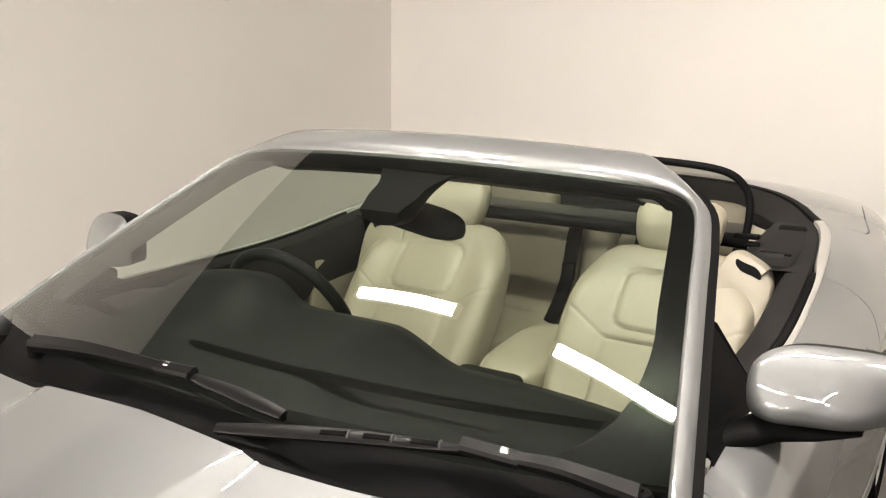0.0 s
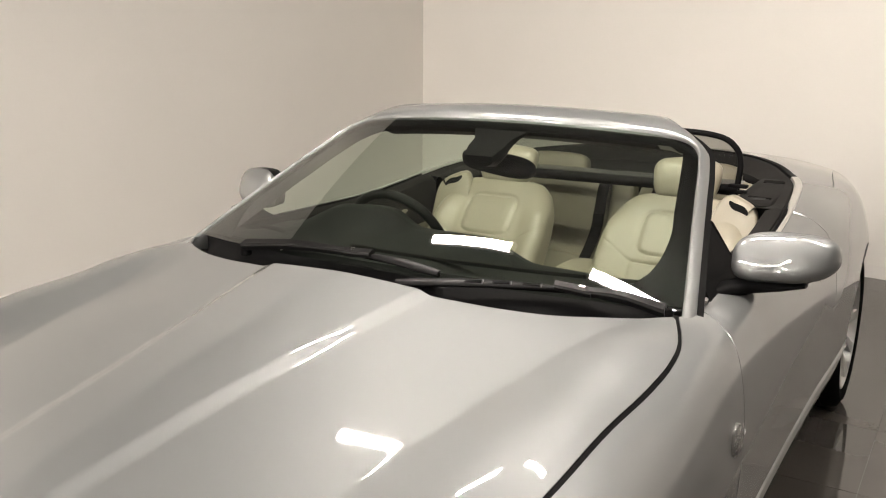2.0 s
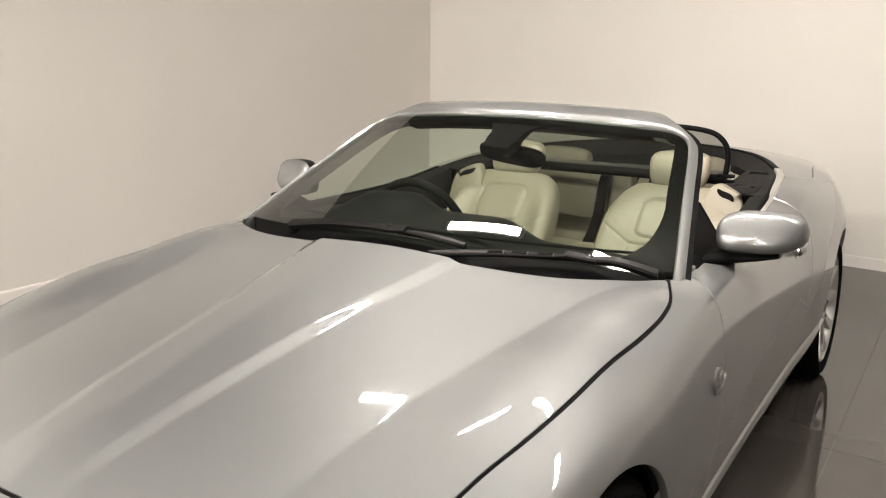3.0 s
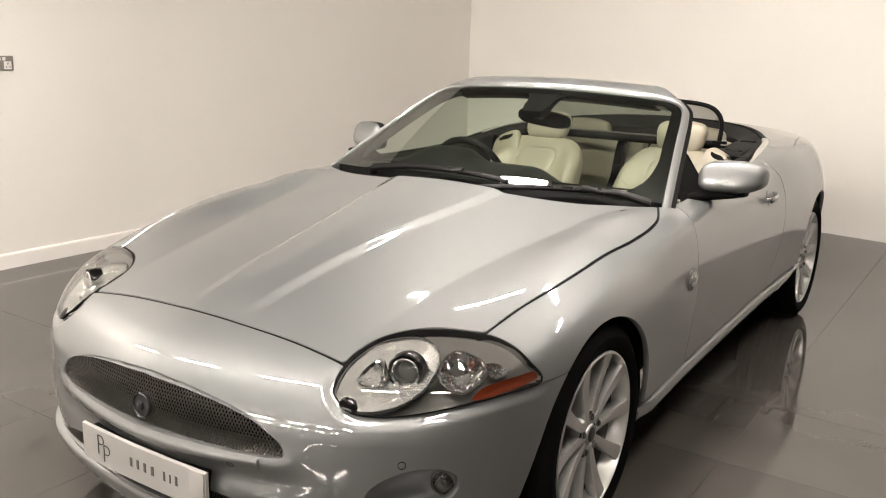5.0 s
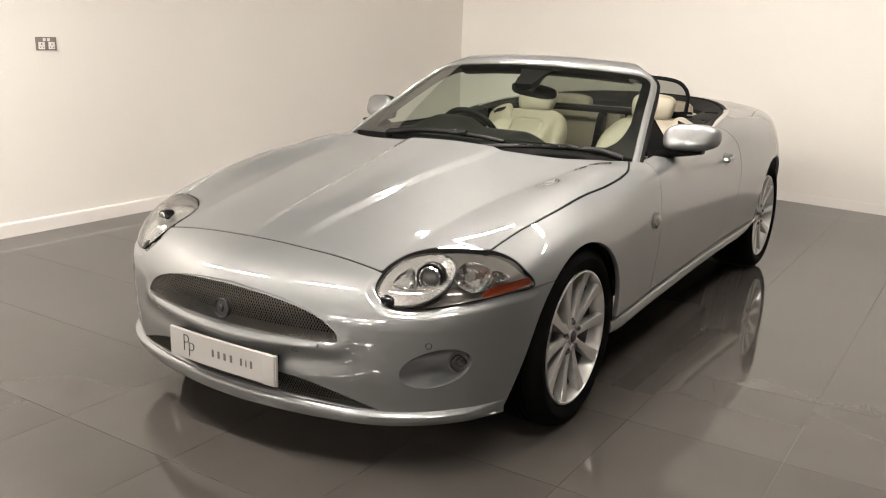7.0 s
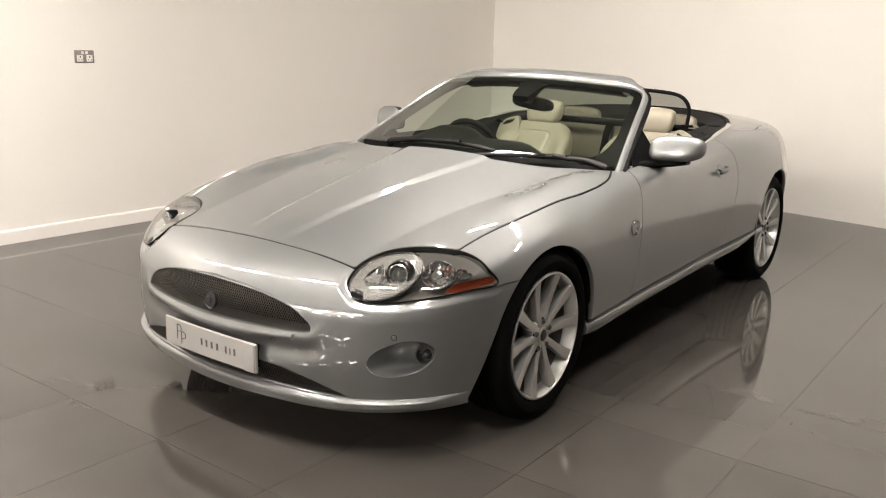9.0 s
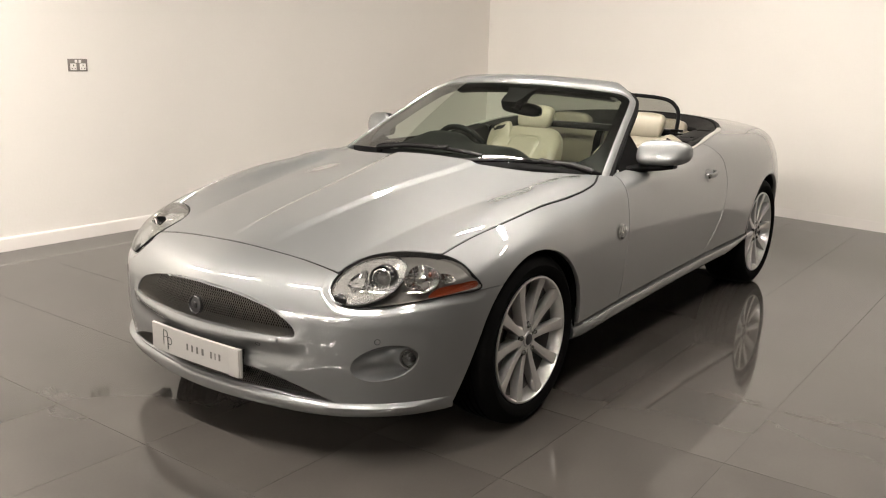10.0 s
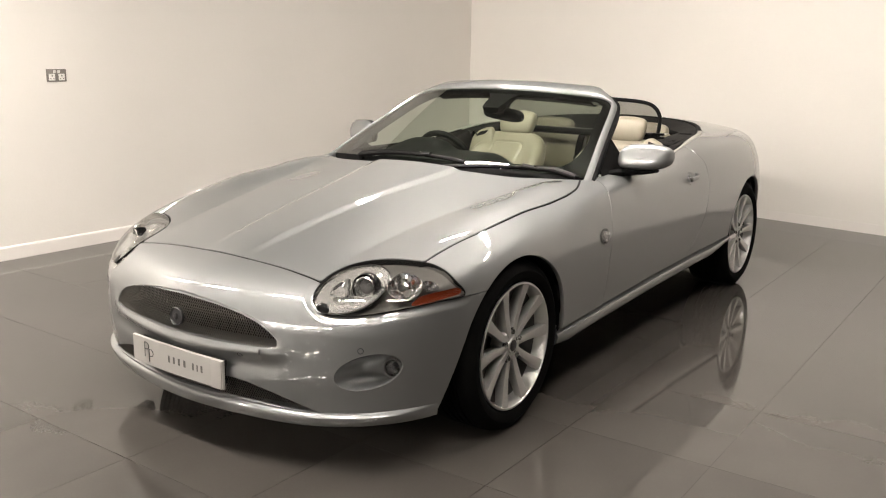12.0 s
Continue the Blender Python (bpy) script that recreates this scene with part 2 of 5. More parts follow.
prism("ceiling", [(WEST - W, SOUTH - W), (EAST + W, SOUTH - W), (EAST + W, NORTH_W + W), (WEST - W, NORTH_W + W)], CEILING, CEILING + 0.1, CEIL, "plain dark grey painted ceiling", "ceiling")
floor = prism("floor", [(WEST - W, SOUTH - W), (EAST + W, SOUTH - W), (EAST + W, NORTH_W + W), (WEST - W, NORTH_W + W)], -0.1, -0.0025, GROUT,
              "polished dark grey porcelain tile floor with thin joints", "floor")


def skirting(name, a, b, inward):
    """A moulded board with a rounded top edge along a wall."""
    a, b, n = Vector((*a, 0)), Vector((*b, 0)), Vector((*inward, 0)).normalized()
    prof = [(0, 0), (0.016, 0), (0.016, 0.078), (0.0145, 0.086), (0.010, 0.092), (0.004, 0.095), (0, 0.095)]
    bm = bmesh.new()
    loft(bm, [[p + n * u + Vector((0, 0, v)) for u, v in prof] for p in (a, b)])
    tagged(part(name, bm, SKIRT, crease=50), "white gloss painted skirting board along the wall", "skirting board", kind="structure")


skirting("baseboard_west", (WEST, SOUTH), (WEST, NORTH_W), (1, 0))
skirting("baseboard_north", (WEST + 0.016, north(WEST + 0.016)), (EAST, north(EAST)), (-0.15, -1))


def tube_light(at):
    """A ceiling batten: white channel, end caps and a glowing diffuser."""
    ob = thing("ceiling_light", at, "slim white linear batten glowing below the ceiling", "ceiling light", "ceiling battens")
    box_ = bmesh.new()
    box(box_, (0.64, 0.066, 0.03), (0, 0, -0.015), 0.004)
    part("channel", box_, SKIRT, ob)
    bm = bmesh.new()
    ring = lambda x: [(x, 0.026, -0.0305)] + [(x, 0.026 * math.cos(math.pi * k / 8), -0.055 - 0.02 * math.sin(math.pi * k / 8)) for k in range(9)] + [(x, -0.026, -0.0305)]
    loft(bm, [ring(-0.30), ring(0.30)])
    part("diffuser", bm, TUBE, ob)
    for s in (-1, 1):
        bm = bmesh.new()
        tube(bm, [(0.25 * s, 0, 0.005), (0.25 * s, 0, 0.525)], 0.004, 8)
        part("hanger", bm, STEEL, ob)
        bm = bmesh.new()
        box(bm, (0.02, 0.060, 0.050), (0.31 * s, 0, -0.053), 0.004)
        part("end_cap", bm, SKIRT, ob)
    return ob


def light_rows():
    first = None
    for y, c0, c1 in ((1.28, 0, 3), (-1.55, -2, 3), (-7.0, -2, 3), (-11.5, -2, 3)):
        for col in range(c0, c1):
            at = (-0.51 + 1.16 * col, y, 2.675)
            if first is None:
                first = tube_light(at)
            else:
                copy_thing(first, Matrix.Translation(at))


light_rows()


def wall_socket():
    ob = thing("double_socket", (WEST + 0.001, 0.655, 1.238), "brushed steel double power socket with white inserts on the wall", "power socket")
    bm = bmesh.new()
    box(bm, (0.008, 0.146, 0.086), (0.004, 0, 0), 0.003)
    part("faceplate", bm, SOCKET, ob)
    for s in (-1, 1):
        bm = bmesh.new()
        box(bm, (0.004, 0.046, 0.046), (0.0095, 0.036 * s, -0.012), 0.002)
        p = part("socket_insert", bm, SKIRT, ob, "white plastic insert with pin slots")
        for y, z, h in ((0, 0.010, 0.012), (-0.011, -0.010, 0.006), (0.011, -0.010, 0.006)):
            bm = bmesh.new()
            box(bm, (0.002, 0.005, h), (0.0125, 0.036 * s + y, -0.012 + z))
            part("pin_slot", bm, INK, p)
        bm = bmesh.new()
        box(bm, (0.006, 0.018, 0.020), (0.010, 0.015 * s, 0.026), 0.002, pose(0, 0, 0, 0, 6, 0))
        part("switch", bm, SKIRT, ob)
        bm = bmesh.new()
        lathe(bm, [(0.0005, 0.0095), (0.003, 0.0093), (0.0032, 0.008)], 12, Matrix.Translation((0, 0.064 * s, 0)))
        part("screw", bm, STEEL, ob)


wall_socket()

# ---- the car: outer form ----
# x to the car's left, y backwards from the front axle, z up


def curve(t, pts):
    """A smooth curve through the pairs (t, value) that never overshoots them."""
    px = np.array([p[0] for p in pts], float)
    py = np.array([p[1] for p in pts], float)
    h, d = np.diff(px), np.diff(py) / np.diff(px)
    m = np.zeros(len(px))
    m[0], m[-1] = d[0], d[-1]
    w1, w2 = 2 * h[1:] + h[:-1], h[1:] + 2 * h[:-1]
    ok = d[:-1] * d[1:] > 0
    safe = np.where(ok, d[:-1] * d[1:], 1.0)
    m[1:-1] = np.where(ok, (w1 + w2) * safe / (w1 * d[1:] + w2 * d[:-1] + 1e-12 * np.sign(d[1:] + 1e-30)), 0)
    t = np.clip(np.asarray(t, float), px[0], px[-1])
    i = np.clip(np.searchsorted(px, t) - 1, 0, len(px) - 2)
    s = (t - px[i]) / h[i]
    return ((1 + 2 * s) * (1 - s) ** 2 * py[i] + s * (1 - s) ** 2 * h[i] * m[i]
            + s * s * (3 - 2 * s) * py[i + 1] + s * s * (s - 1) * h[i] * m[i + 1])


def smax(a, b, k):
    return 0.5 * (a + b + np.sqrt((a - b) ** 2 + k * k))


def step(a, b, t):
    s = np.clip((t - a) / (b - a), 0, 1)
    return s * s * (3 - 2 * s)


CREST = [(-1.0, 0.615), (-0.85, 0.655), (-0.7, 0.69), (-0.4, 0.757), (0.0, 0.832), (0.3, 0.882), (0.55, 0.922), (0.9, 0.958), (1.6, 0.975), (2.3, 1.03), (2.8, 1.032), (3.1, 1.026), (3.3, 1.010), (3.6, 0.965), (3.9, 0.88)]
WIDTH = [(-1.0, 0.70), (-0.7, 0.83), (-0.37, 0.922), (0.0, 0.945), (0.4, 0.938), (0.8, 0.93), (1.3, 0.928), (1.8, 0.932), (2.3, 0.948), (2.75, 0.952), (3.1, 0.900), (3.4, 0.815), (3.9, 0.66)]


def top_height(x, y):
    ax = np.abs(x)
    drop = curve(y, [(-1.0, 0.03), (-0.5, 0.025), (0.0, 0.045), (0.35, 0.075), (0.7, 0.055), (1.5, 0.06), (2.6, 0.045), (3.9, 0.05)])
    # two creases along the power bulge and a soft valley inside each wing
    c = curve(y, [(-0.70, 0.085), (-0.4, 0.108), (0.0, 0.145), (0.5, 0.225), (0.8, 0.25)])
    v = curve(y, [(-0.60, 0.475), (-0.43, 0.49), (-0.18, 0.51), (0.12, 0.56), (0.31, 0.595), (0.5, 0.65), (0.65, 0.71)])
    fore = step(-0.72, -0.45, y) * step(0.95, 0.60, y)
    bulge = 0.011 * (1 - step(c - 0.010, c + 0.040, ax)) - 0.004
    dip = -0.008 * np.exp(-np.sqrt(((ax - v) / 0.065) ** 2 + 0.02))
    # each wing swells over its wheel
    wing = curve(y, [(-0.42, 0), (-0.2, 0.030), (0.0, 0.049), (0.2, 0.060), (0.36, 0.060), (0.5, 0.043), (0.65, 0.016), (0.82, 0)]) * np.exp(-((ax - 0.75) / 0.14) ** 2)
    return curve(y, CREST) - drop * (ax / 0.755) ** 2.2 + fore * (bulge + dip + 0.003) + wing


def side_reach(y, z):
    up = np.clip(z - 0.6, 0, 1)
    low = np.clip(0.6 - z, 0, 1)
    return curve(y, WIDTH) - 0.55 * up ** 2 - 0.16 * low ** 1.6


def nose_reach(x, z):
    ax = np.abs(x)
    lean = curve(z, [(0.1, 0.05), (0.25, 0.015), (0.38, 0.0), (0.5, 0.0), (0.6, 0.03), (0.8, 0.15)])
    low = z - 0.10 * ax ** 2
    lip = -0.016 * np.exp(-((low - 0.414) / 0.020) ** 2) + 0.009 * np.exp(-((low - 0.360) / 0.03) ** 2)
    # the lip below the mouth rolls round its outer end
    th = np.arctan2(z - 0.487, np.maximum(ax - 0.385, 1e-6))
    roll = -0.011 * np.exp(-((np.hypot(ax - 0.385, z - 0.487) - 0.056 - 0.030 * step(-1.57, -0.2, th)) / 0.028) ** 2) * step(0.35, -1.2, th)
    low_lip = np.where(ax > 0.385, roll + (lip + 0.016 * np.exp(-((low - 0.414) / 0.020) ** 2)) * step(0.56, 0.36, ax), lip)
    blunt = 0.030 * np.exp(-(ax / 0.50) ** 4)
    return -0.952 + 0.40 * ax ** 2 + 0.12 * ax ** 6 + blunt + lean + low_lip


def tail_reach(x, z):
    ax = np.abs(x)
    lean = curve(z, [(0.2, 0.08), (0.5, 0.0), (0.75, 0.02), (1.0, 0.12)])
    return 3.87 - 0.30 * ax ** 2 - lean


def hull(x, y, z):
    """Below zero inside the car's closed outer form."""
    ax = np.abs(x)
    soft = curve(y, [(-1.0, 0.10), (-0.5, 0.07), (0.3, 0.065), (0.9, 0.055), (2.0, 0.06), (2.8, 0.09), (3.9, 0.12)])
    f = smax(z - top_height(ax, y), ax - side_reach(y, z), soft)
    f = smax(f, nose_reach(ax, z) - y, 0.09)
    return smax(f, y - tail_reach(ax, z), 0.10)


def slope(shape, v, e=0.0004):
    """Unit normals of a form at points."""
    g = np.empty_like(v)
    for i in range(3):
        d = np.zeros(3)
        d[i] = e
        a, b = v + d, v - d
        g[:, i] = shape(*a.T) - shape(*b.T)
    return g / np.linalg.norm(g, axis=1)[:, None]


def cast(origin, way, shape, reach=1.7):
    """From inside the form along each way to its skin."""
    lo, hi = np.zeros(len(origin)), np.full(len(origin), reach)
    for _ in range(30):
        mid = 0.5 * (lo + hi)
        inside = shape(*(origin + mid[:, None] * way).T) < 0
        lo, hi = np.where(inside, mid, lo), np.where(inside, hi, mid)
    return origin + lo[:, None] * way


def from_top(x0, x1, nx, y0, y1, ny, shape):
    x, y = np.meshgrid(np.linspace(x0, x1, nx), np.linspace(y0, y1, ny), indexing="ij")
    o = np.stack([x.ravel(), y.ravel(), np.full(x.size, 0.3)], 1)
    return cast(o, np.tile([0.0, 0, 1], (x.size, 1)), shape), grid_faces(nx, ny)


NOSE = np.array([0.0, 0.0, 0.42])
TAIL = np.array([0.0, 2.85, 0.50])


def from_nose(a0, a1, na, e0, e1, ne, shape, centre=NOSE, sign=-1):
    a, e = np.meshgrid(np.radians(np.linspace(a0, a1, na)), np.radians(np.linspace(e0, e1, ne)), indexing="ij")
    w = np.stack([np.sin(a) * np.cos(e), sign * np.cos(a) * np.cos(e), np.sin(e)], -1).reshape(-1, 3)
    return cast(np.tile(centre, (len(w), 1)), w, shape), grid_faces(na, ne)


def from_side(y0, y1, ny, a0, a1, na, shape, x=0.45, z=0.5):
    y, a = np.meshgrid(np.linspace(y0, y1, ny), np.radians(np.linspace(a0, a1, na)), indexing="ij")
    o = np.stack([np.full(y.size, x), y.ravel(), np.full(y.size, z)], 1)
    w = np.stack([np.cos(a).ravel(), np.zeros(y.size), np.sin(a).ravel()], 1)
    return cast(o, w, shape), grid_faces(ny, na)


def clip(v, n, faces, keep):
    """Cuts a skin along the line where keep() is zero and drops what lies below."""
    val = keep(v)
    v, n, cut, out = list(v), list(n), {}, []

    def crossing(a, b):
        k = (a, b) if a < b else (b, a)
        if k not in cut:
            s = val[k[0]] / (val[k[0]] - val[k[1]])
            s = min(max(s, 0.02), 0.98)
            v.append(v[k[0]] + s * (v[k[1]] - v[k[0]]))
            m = n[k[0]] + s * (n[k[1]] - n[k[0]])
            n.append(m / np.linalg.norm(m))
            cut[k] = len(v) - 1
        return cut[k]

    pos = val > 0
    for f in faces:
        c = sum(pos[i] for i in f)
        if c == len(f):
            out.append(f)
        elif c:
            g = []
            for a, b in zip(f, f[1:] + f[:1]):
                if pos[a]:
                    g.append(a)
                if pos[a] != pos[b]:
                    g.append(crossing(a, b))
            if len(g) > 2:
                out.append(tuple(g))
    used = sorted({i for f in out for i in f})
    where = {u: i for i, u in enumerate(used)}
    return np.array([v[u] for u in used]), np.array([n[u] for u in used]), [tuple(where[i] for i in f) for f in out]


def skin(name, sheet, keeps, mat, parent, shape, label="", fold=0.014, mirror=False, lift=0.0, relief=None):
    """A panel: a stretch of the outer form, cut to its outline, with its edges folded inwards; relief: how far it stands proud."""
    v, faces = sheet
    n = slope(shape, v)
    if relief:
        e = 0.0015
        g = np.stack([(relief(v + e * d) - relief(v - e * d)) / (2 * e) for d in np.eye(3)], 1)
        v, n = v + relief(v)[:, None] * n, n - g + np.sum(g * n, 1)[:, None] * n
        n = n / np.linalg.norm(n, axis=1)[:, None]
    for k in keeps:
        v, n, faces = clip(v, n, faces, k)
    if lift:
        v = v + lift * n
    f0 = faces[len(faces) // 2]
    if np.dot(np.cross(v[f0[1]] - v[f0[0]], v[f0[2]] - v[f0[0]]), n[f0[0]]) < 0:
        faces = [f[::-1] for f in faces]
    seen = {}
    for f in faces:
        for a, b in zip(f, f[1:] + f[:1]):
            k = (min(a, b), max(a, b))
            seen[k] = None if k in seen else (a, b)
    vs, ns, fs = [tuple(p) for p in v], [tuple(p) for p in n], list(faces)
    if fold:
        for e in seen.values():
            if e is None:
                continue
            a, b = e
            side = np.cross(v[b] - v[a], n[a])
            ln = np.linalg.norm(side)
            if ln < 1e-9:
                continue
            side = side / ln
            i = len(vs)
            for p, q in ((a, 0), (b, 0), (b, fold), (a, fold)):
                vs.append(tuple(v[p] - q * n[p] + 0.0002 * side))
                ns.append(tuple(side * 0.9 + n[p] * (0.45 if q == 0 else 0)))
            fs.append((i + 1, i, i + 3, i + 2))
    made = []
    for s in ((1, -1) if mirror else (1,)):
        k = np.array([s, 1, 1])
        made.append(mesh_object(name, np.array(vs) * k, fs if s == 1 else [f[::-1] for f in fs], mat, parent, label, np.array(ns) * k))
    return made


def mirrored(half):
    """A closed plan outline from its half with x >= 0, front to back."""
    h = np.array(half, float)
    return np.concatenate([h, (h * [-1, 1])[::-1]])


# outlines in the plan (x, y)
BONNET_FRONT = smooth_line([(0, -0.676), (0.16, -0.677), (0.32, -0.679), (0.500, -0.688)], 6)
BONNET_LAMP = smooth_line([(0.500, -0.684), (0.500, -0.63), (0.518, -0.558), (0.566, -0.495), (0.635, -0.449), (0.736, -0.413)], 6)
BONNET_SIDE = smooth_line([(0.738, -0.411), (0.762, -0.287), (0.790, -0.148), (0.807, 0.02), (0.810, 0.24), (0.820, 0.40), (0.820, 0.51), (0.806, 0.60), (0.761, 0.718)], 6)
BONNET_REAR = smooth_line([(0.755, 0.712), (0.67, 0.625), (0.55, 0.563), (0.42, 0.522), (0.31, 0.503), (0.235, 0.497), (0.12, 0.500), (0, 0.505)], 5)
BONNET_PLAN = mirrored(np.concatenate([BONNET_FRONT, BONNET_LAMP, BONNET_SIDE, BONNET_REAR]))
OPENING_HALF = smooth_line([(0.10, 0.42), (0.50, 0.46), (0.69, 0.61), (0.764, 0.716), (0.788, 0.83), (0.785, 1.13), (0.786, 1.5), (0.778, 1.76), (0.764, 2.04), (0.735, 2.3), (0.700, 2.45), (0.655, 2.56), (0.575, 2.74), (0.45, 2.90), (0.26, 2.99), (0, 3.02)], 6)
OPENING = mirrored(OPENING_HALF)
DECK = mirrored(smooth_line([(0, 2.50), (0.66, 2.50), (0.775, 2.51), (0.806, 2.56), (0.775, 2.75), (0.75, 2.92), (0.70, 3.25), (0.62, 3.52), (0.45, 3.66), (0, 3.72)], 6))


def in_lamp_view(v):
    d = v - NOSE
    return np.degrees(np.arctan2(np.abs(d[:, 0]), -d[:, 1])), np.degrees(np.arctan2(d[:, 2], np.hypot(d[:, 0], d[:, 1])))


LAMP_RIM = [(0.541, -0.766, 0.599), (0.522, -0.756, 0.616), (0.508, -0.719, 0.642), (0.503, -0.656, 0.668), (0.518, -0.558, 0.696), (0.569, -0.495, 0.709), (0.640, -0.449, 0.714),
            (0.736, -0.411, 0.710), (0.803, -0.405, 0.697), (0.856, -0.404, 0.665), (0.889, -0.385, 0.611), (0.849, -0.503, 0.603), (0.773, -0.621, 0.587), (0.693, -0.700, 0.573),
            (0.630, -0.742, 0.569), (0.578, -0.766, 0.575)]
LAMP_OUTLINE = smooth_line(np.stack(in_lamp_view(np.array(LAMP_RIM)), 1), 6, True)
DOOR_FRONT = [(0.30, 0.70), (0.64, 0.731), (0.69, 0.736), (0.787, 0.752), (0.845, 0.767), (0.88, 0.805)]
DOOR_REAR = [(0.345, 1.60), (0.381, 1.735), (0.437, 1.825), (0.6, 1.955), (0.77, 2.0), (0.85, 1.992), (0.90, 1.955)]
MOUTH = mirrored(smooth_line([(0, 0.577), (0.136, 0.570), (0.256, 0.555), (0.363, 0.528), (0.425, 0.490), (0.444, 0.462), (0.42, 0.447), (0.25, 0.441), (0, 0.440)], 6))
LOW_MOUTH = mirrored(smooth_line([(0, 0.318), (0.26, 0.312), (0.367, 0.295), (0.464, 0.268), (0.568, 0.228), (0.50, 0.227), (0.36, 0.232), (0, 0.238)], 6))


def fog_coords(x, y, z):
    """Along, across and deep in the fog lamp's recess, each 1 at its rim."""
    ax = np.abs(x)
    return ((ax - 0.716) * 0.72 + (y + 0.694) * 0.69) / 0.115, (z - 0.380 - 0.22 * (ax - 0.716)) / 0.062


def fog_rim(n=72):
    """The rim of the recess on the outer form, as a closed line."""
    t = 2 * np.pi * np.arange(n) / n
    u, w = np.cos(t), np.sin(t)
    across = np.array([0.69, -0.72, 0.0])
    x = np.full(n, 0.716)
    for _ in range(4):
        o = np.stack([0.716 + u * 0.0833, -0.694 + u * 0.0798, 0.380 + 0.22 * (x - 0.716) + 0.062 * w], 1) - 0.12 * across
        p = cast(o, np.tile(across, (n, 1)), hull, 0.4)
        x = p[:, 0]
    return p


def fog_gap(v):
    u, w = fog_coords(*v.T)
    far = np.hypot(np.abs(v[:, 0]) - 0.716, v[:, 1] + 0.694) > 0.25
    return np.where(far, 1.0, np.hypot(u, w) - 1.0)


bonnet_gap = lambda v: outline_distance(BONNET_PLAN, v[:, 0], v[:, 1])
lamp_gap = lambda v: outline_distance(LAMP_OUTLINE, *in_lamp_view(v))
opening_gap = lambda v: outline_distance(OPENING, v[:, 0], v[:, 1])
deck_gap = lambda v: outline_distance(DECK, v[:, 0], v[:, 1])
arch = lambda yc, r: (lambda v: np.hypot(v[:, 1] - yc, v[:, 2] - 0.335) - r)
AXLE, AXLE_REAR = -0.045, 2.728
R_FRONT, R_REAR = 0.357, 0.372


def front_arch(v):
    """The front wheel's opening: round, its foremost edge running on straight to the bumper's foot."""
    foot = np.where((v[:, 1] < -0.2) & (v[:, 2] < 0.44), -0.388 - 0.38 * (0.44 - v[:, 2]) - v[:, 1], 1.0)
    return np.minimum(np.hypot(v[:, 1] - AXLE, v[:, 2] - 0.335) - R_FRONT, foot)



WING_SEAM = 0.607
SILL = lambda y: 0.319 + 0.030 * (y - 0.3)


def lamp_flange(v):
    """Below the headlight the bumper stands proud of the lens: a chamfer runs round the lens's foot."""
    az, el = in_lamp_view(v)
    gap = np.full(len(v), 9.0)
    near = (az > 28) & (az < 74) & (el > 0) & (el < 30)
    gap[near] = outline_distance(LAMP_OUTLINE, az[near], el[near])
    return -0.010 * step(2.0, 0.0, gap) * step(16.5, 11.0, el + 0.10 * (az - 34))


car = thing("convertible_car", (0, 0, 0), "silver metallic two-door convertible sports car with roof down and cream seats", "car")

skin("bonnet", from_top(-0.85, 0.85, 180, -0.76, 0.76, 160, hull), [lambda v: -0.0046 - bonnet_gap(v)], PAINT, car, hull, "long sculpted silver bonnet with two creases")
skin("front_bumper", from_nose(-82, 82, 460, -26, 34, 190, hull),
     [lambda v: bonnet_gap(v) - 0.0046, fog_gap, lambda v: lamp_gap(v) - 0.10, lambda v: -0.0015 - np.where(v[:, 1] > -0.395, np.maximum(v[:, 2] - WING_SEAM, -0.2), -0.2),
      lambda v: -0.12 - v[:, 1], front_arch, lambda v: v[:, 2] - 0.212,
      lambda v: np.where(v[:, 1] < -0.5, outline_distance(MOUTH, v[:, 0], v[:, 2]), 1), lambda v: np.where(v[:, 1] < -0.5, outline_distance(LOW_MOUTH, v[:, 0], v[:, 2]), 1)],
     PAINT, car, hull, "smooth silver front bumper with a wide oval mouth", fold=0.012, relief=lamp_flange)
skin("front_wing", from_side(-0.62, 0.86, 190, -20, 84, 110, hull, 0.5, 0.42),
     [lambda v: bonnet_gap(v) - 0.0046, lambda v: lamp_gap(v) - 0.10, lambda v: np.where(v[:, 1] < -0.2, v[:, 2] - WING_SEAM - 0.0015, 1), lambda v: v[:, 1] + 0.47, front_arch,
      lambda v: curve(v[:, 2], DOOR_FRONT) - 0.0025 - v[:, 1], lambda v: v[:, 2] - SILL(v[:, 1]), opening_gap],
     PAINT, car, hull, fold=0.018, mirror=True)
skin("door", from_side(0.66, 2.04, 150, -20, 82, 110, hull),
     [lambda v: v[:, 1] - curve(v[:, 2], DOOR_FRONT) - 0.0025, lambda v: curve(v[:, 2], DOOR_REAR) - 0.0025 - v[:, 1], lambda v: v[:, 2] - SILL(v[:, 1]) - 0.004, opening_gap],
     PAINT, car, hull, "silver door, closed, its window wound down", fold=0.018, mirror=True)
skin("rear_quarter", from_side(1.55, 3.45, 200, -18, 84, 110, hull),
     [lambda v: v[:, 1] - curve(v[:, 2], DOOR_REAR) - 0.0025, arch(AXLE_REAR + 0.02, R_REAR), lambda v: v[:, 2] - SILL(v[:, 1]) - 0.004, opening_gap, lambda v: deck_gap(v) - 0.0025,
      lambda v: 3.40 - v[:, 1]], PAINT, car, hull, fold=0.018, mirror=True)
skin("tonneau_panel", from_top(-0.84, 0.84, 130, 2.4, 3.32, 80, hull), [lambda v: -0.0025 - deck_gap(v), opening_gap, lambda v: 3.275 - v[:, 1]], PAINT, car, hull, "silver panel over the folded roof")
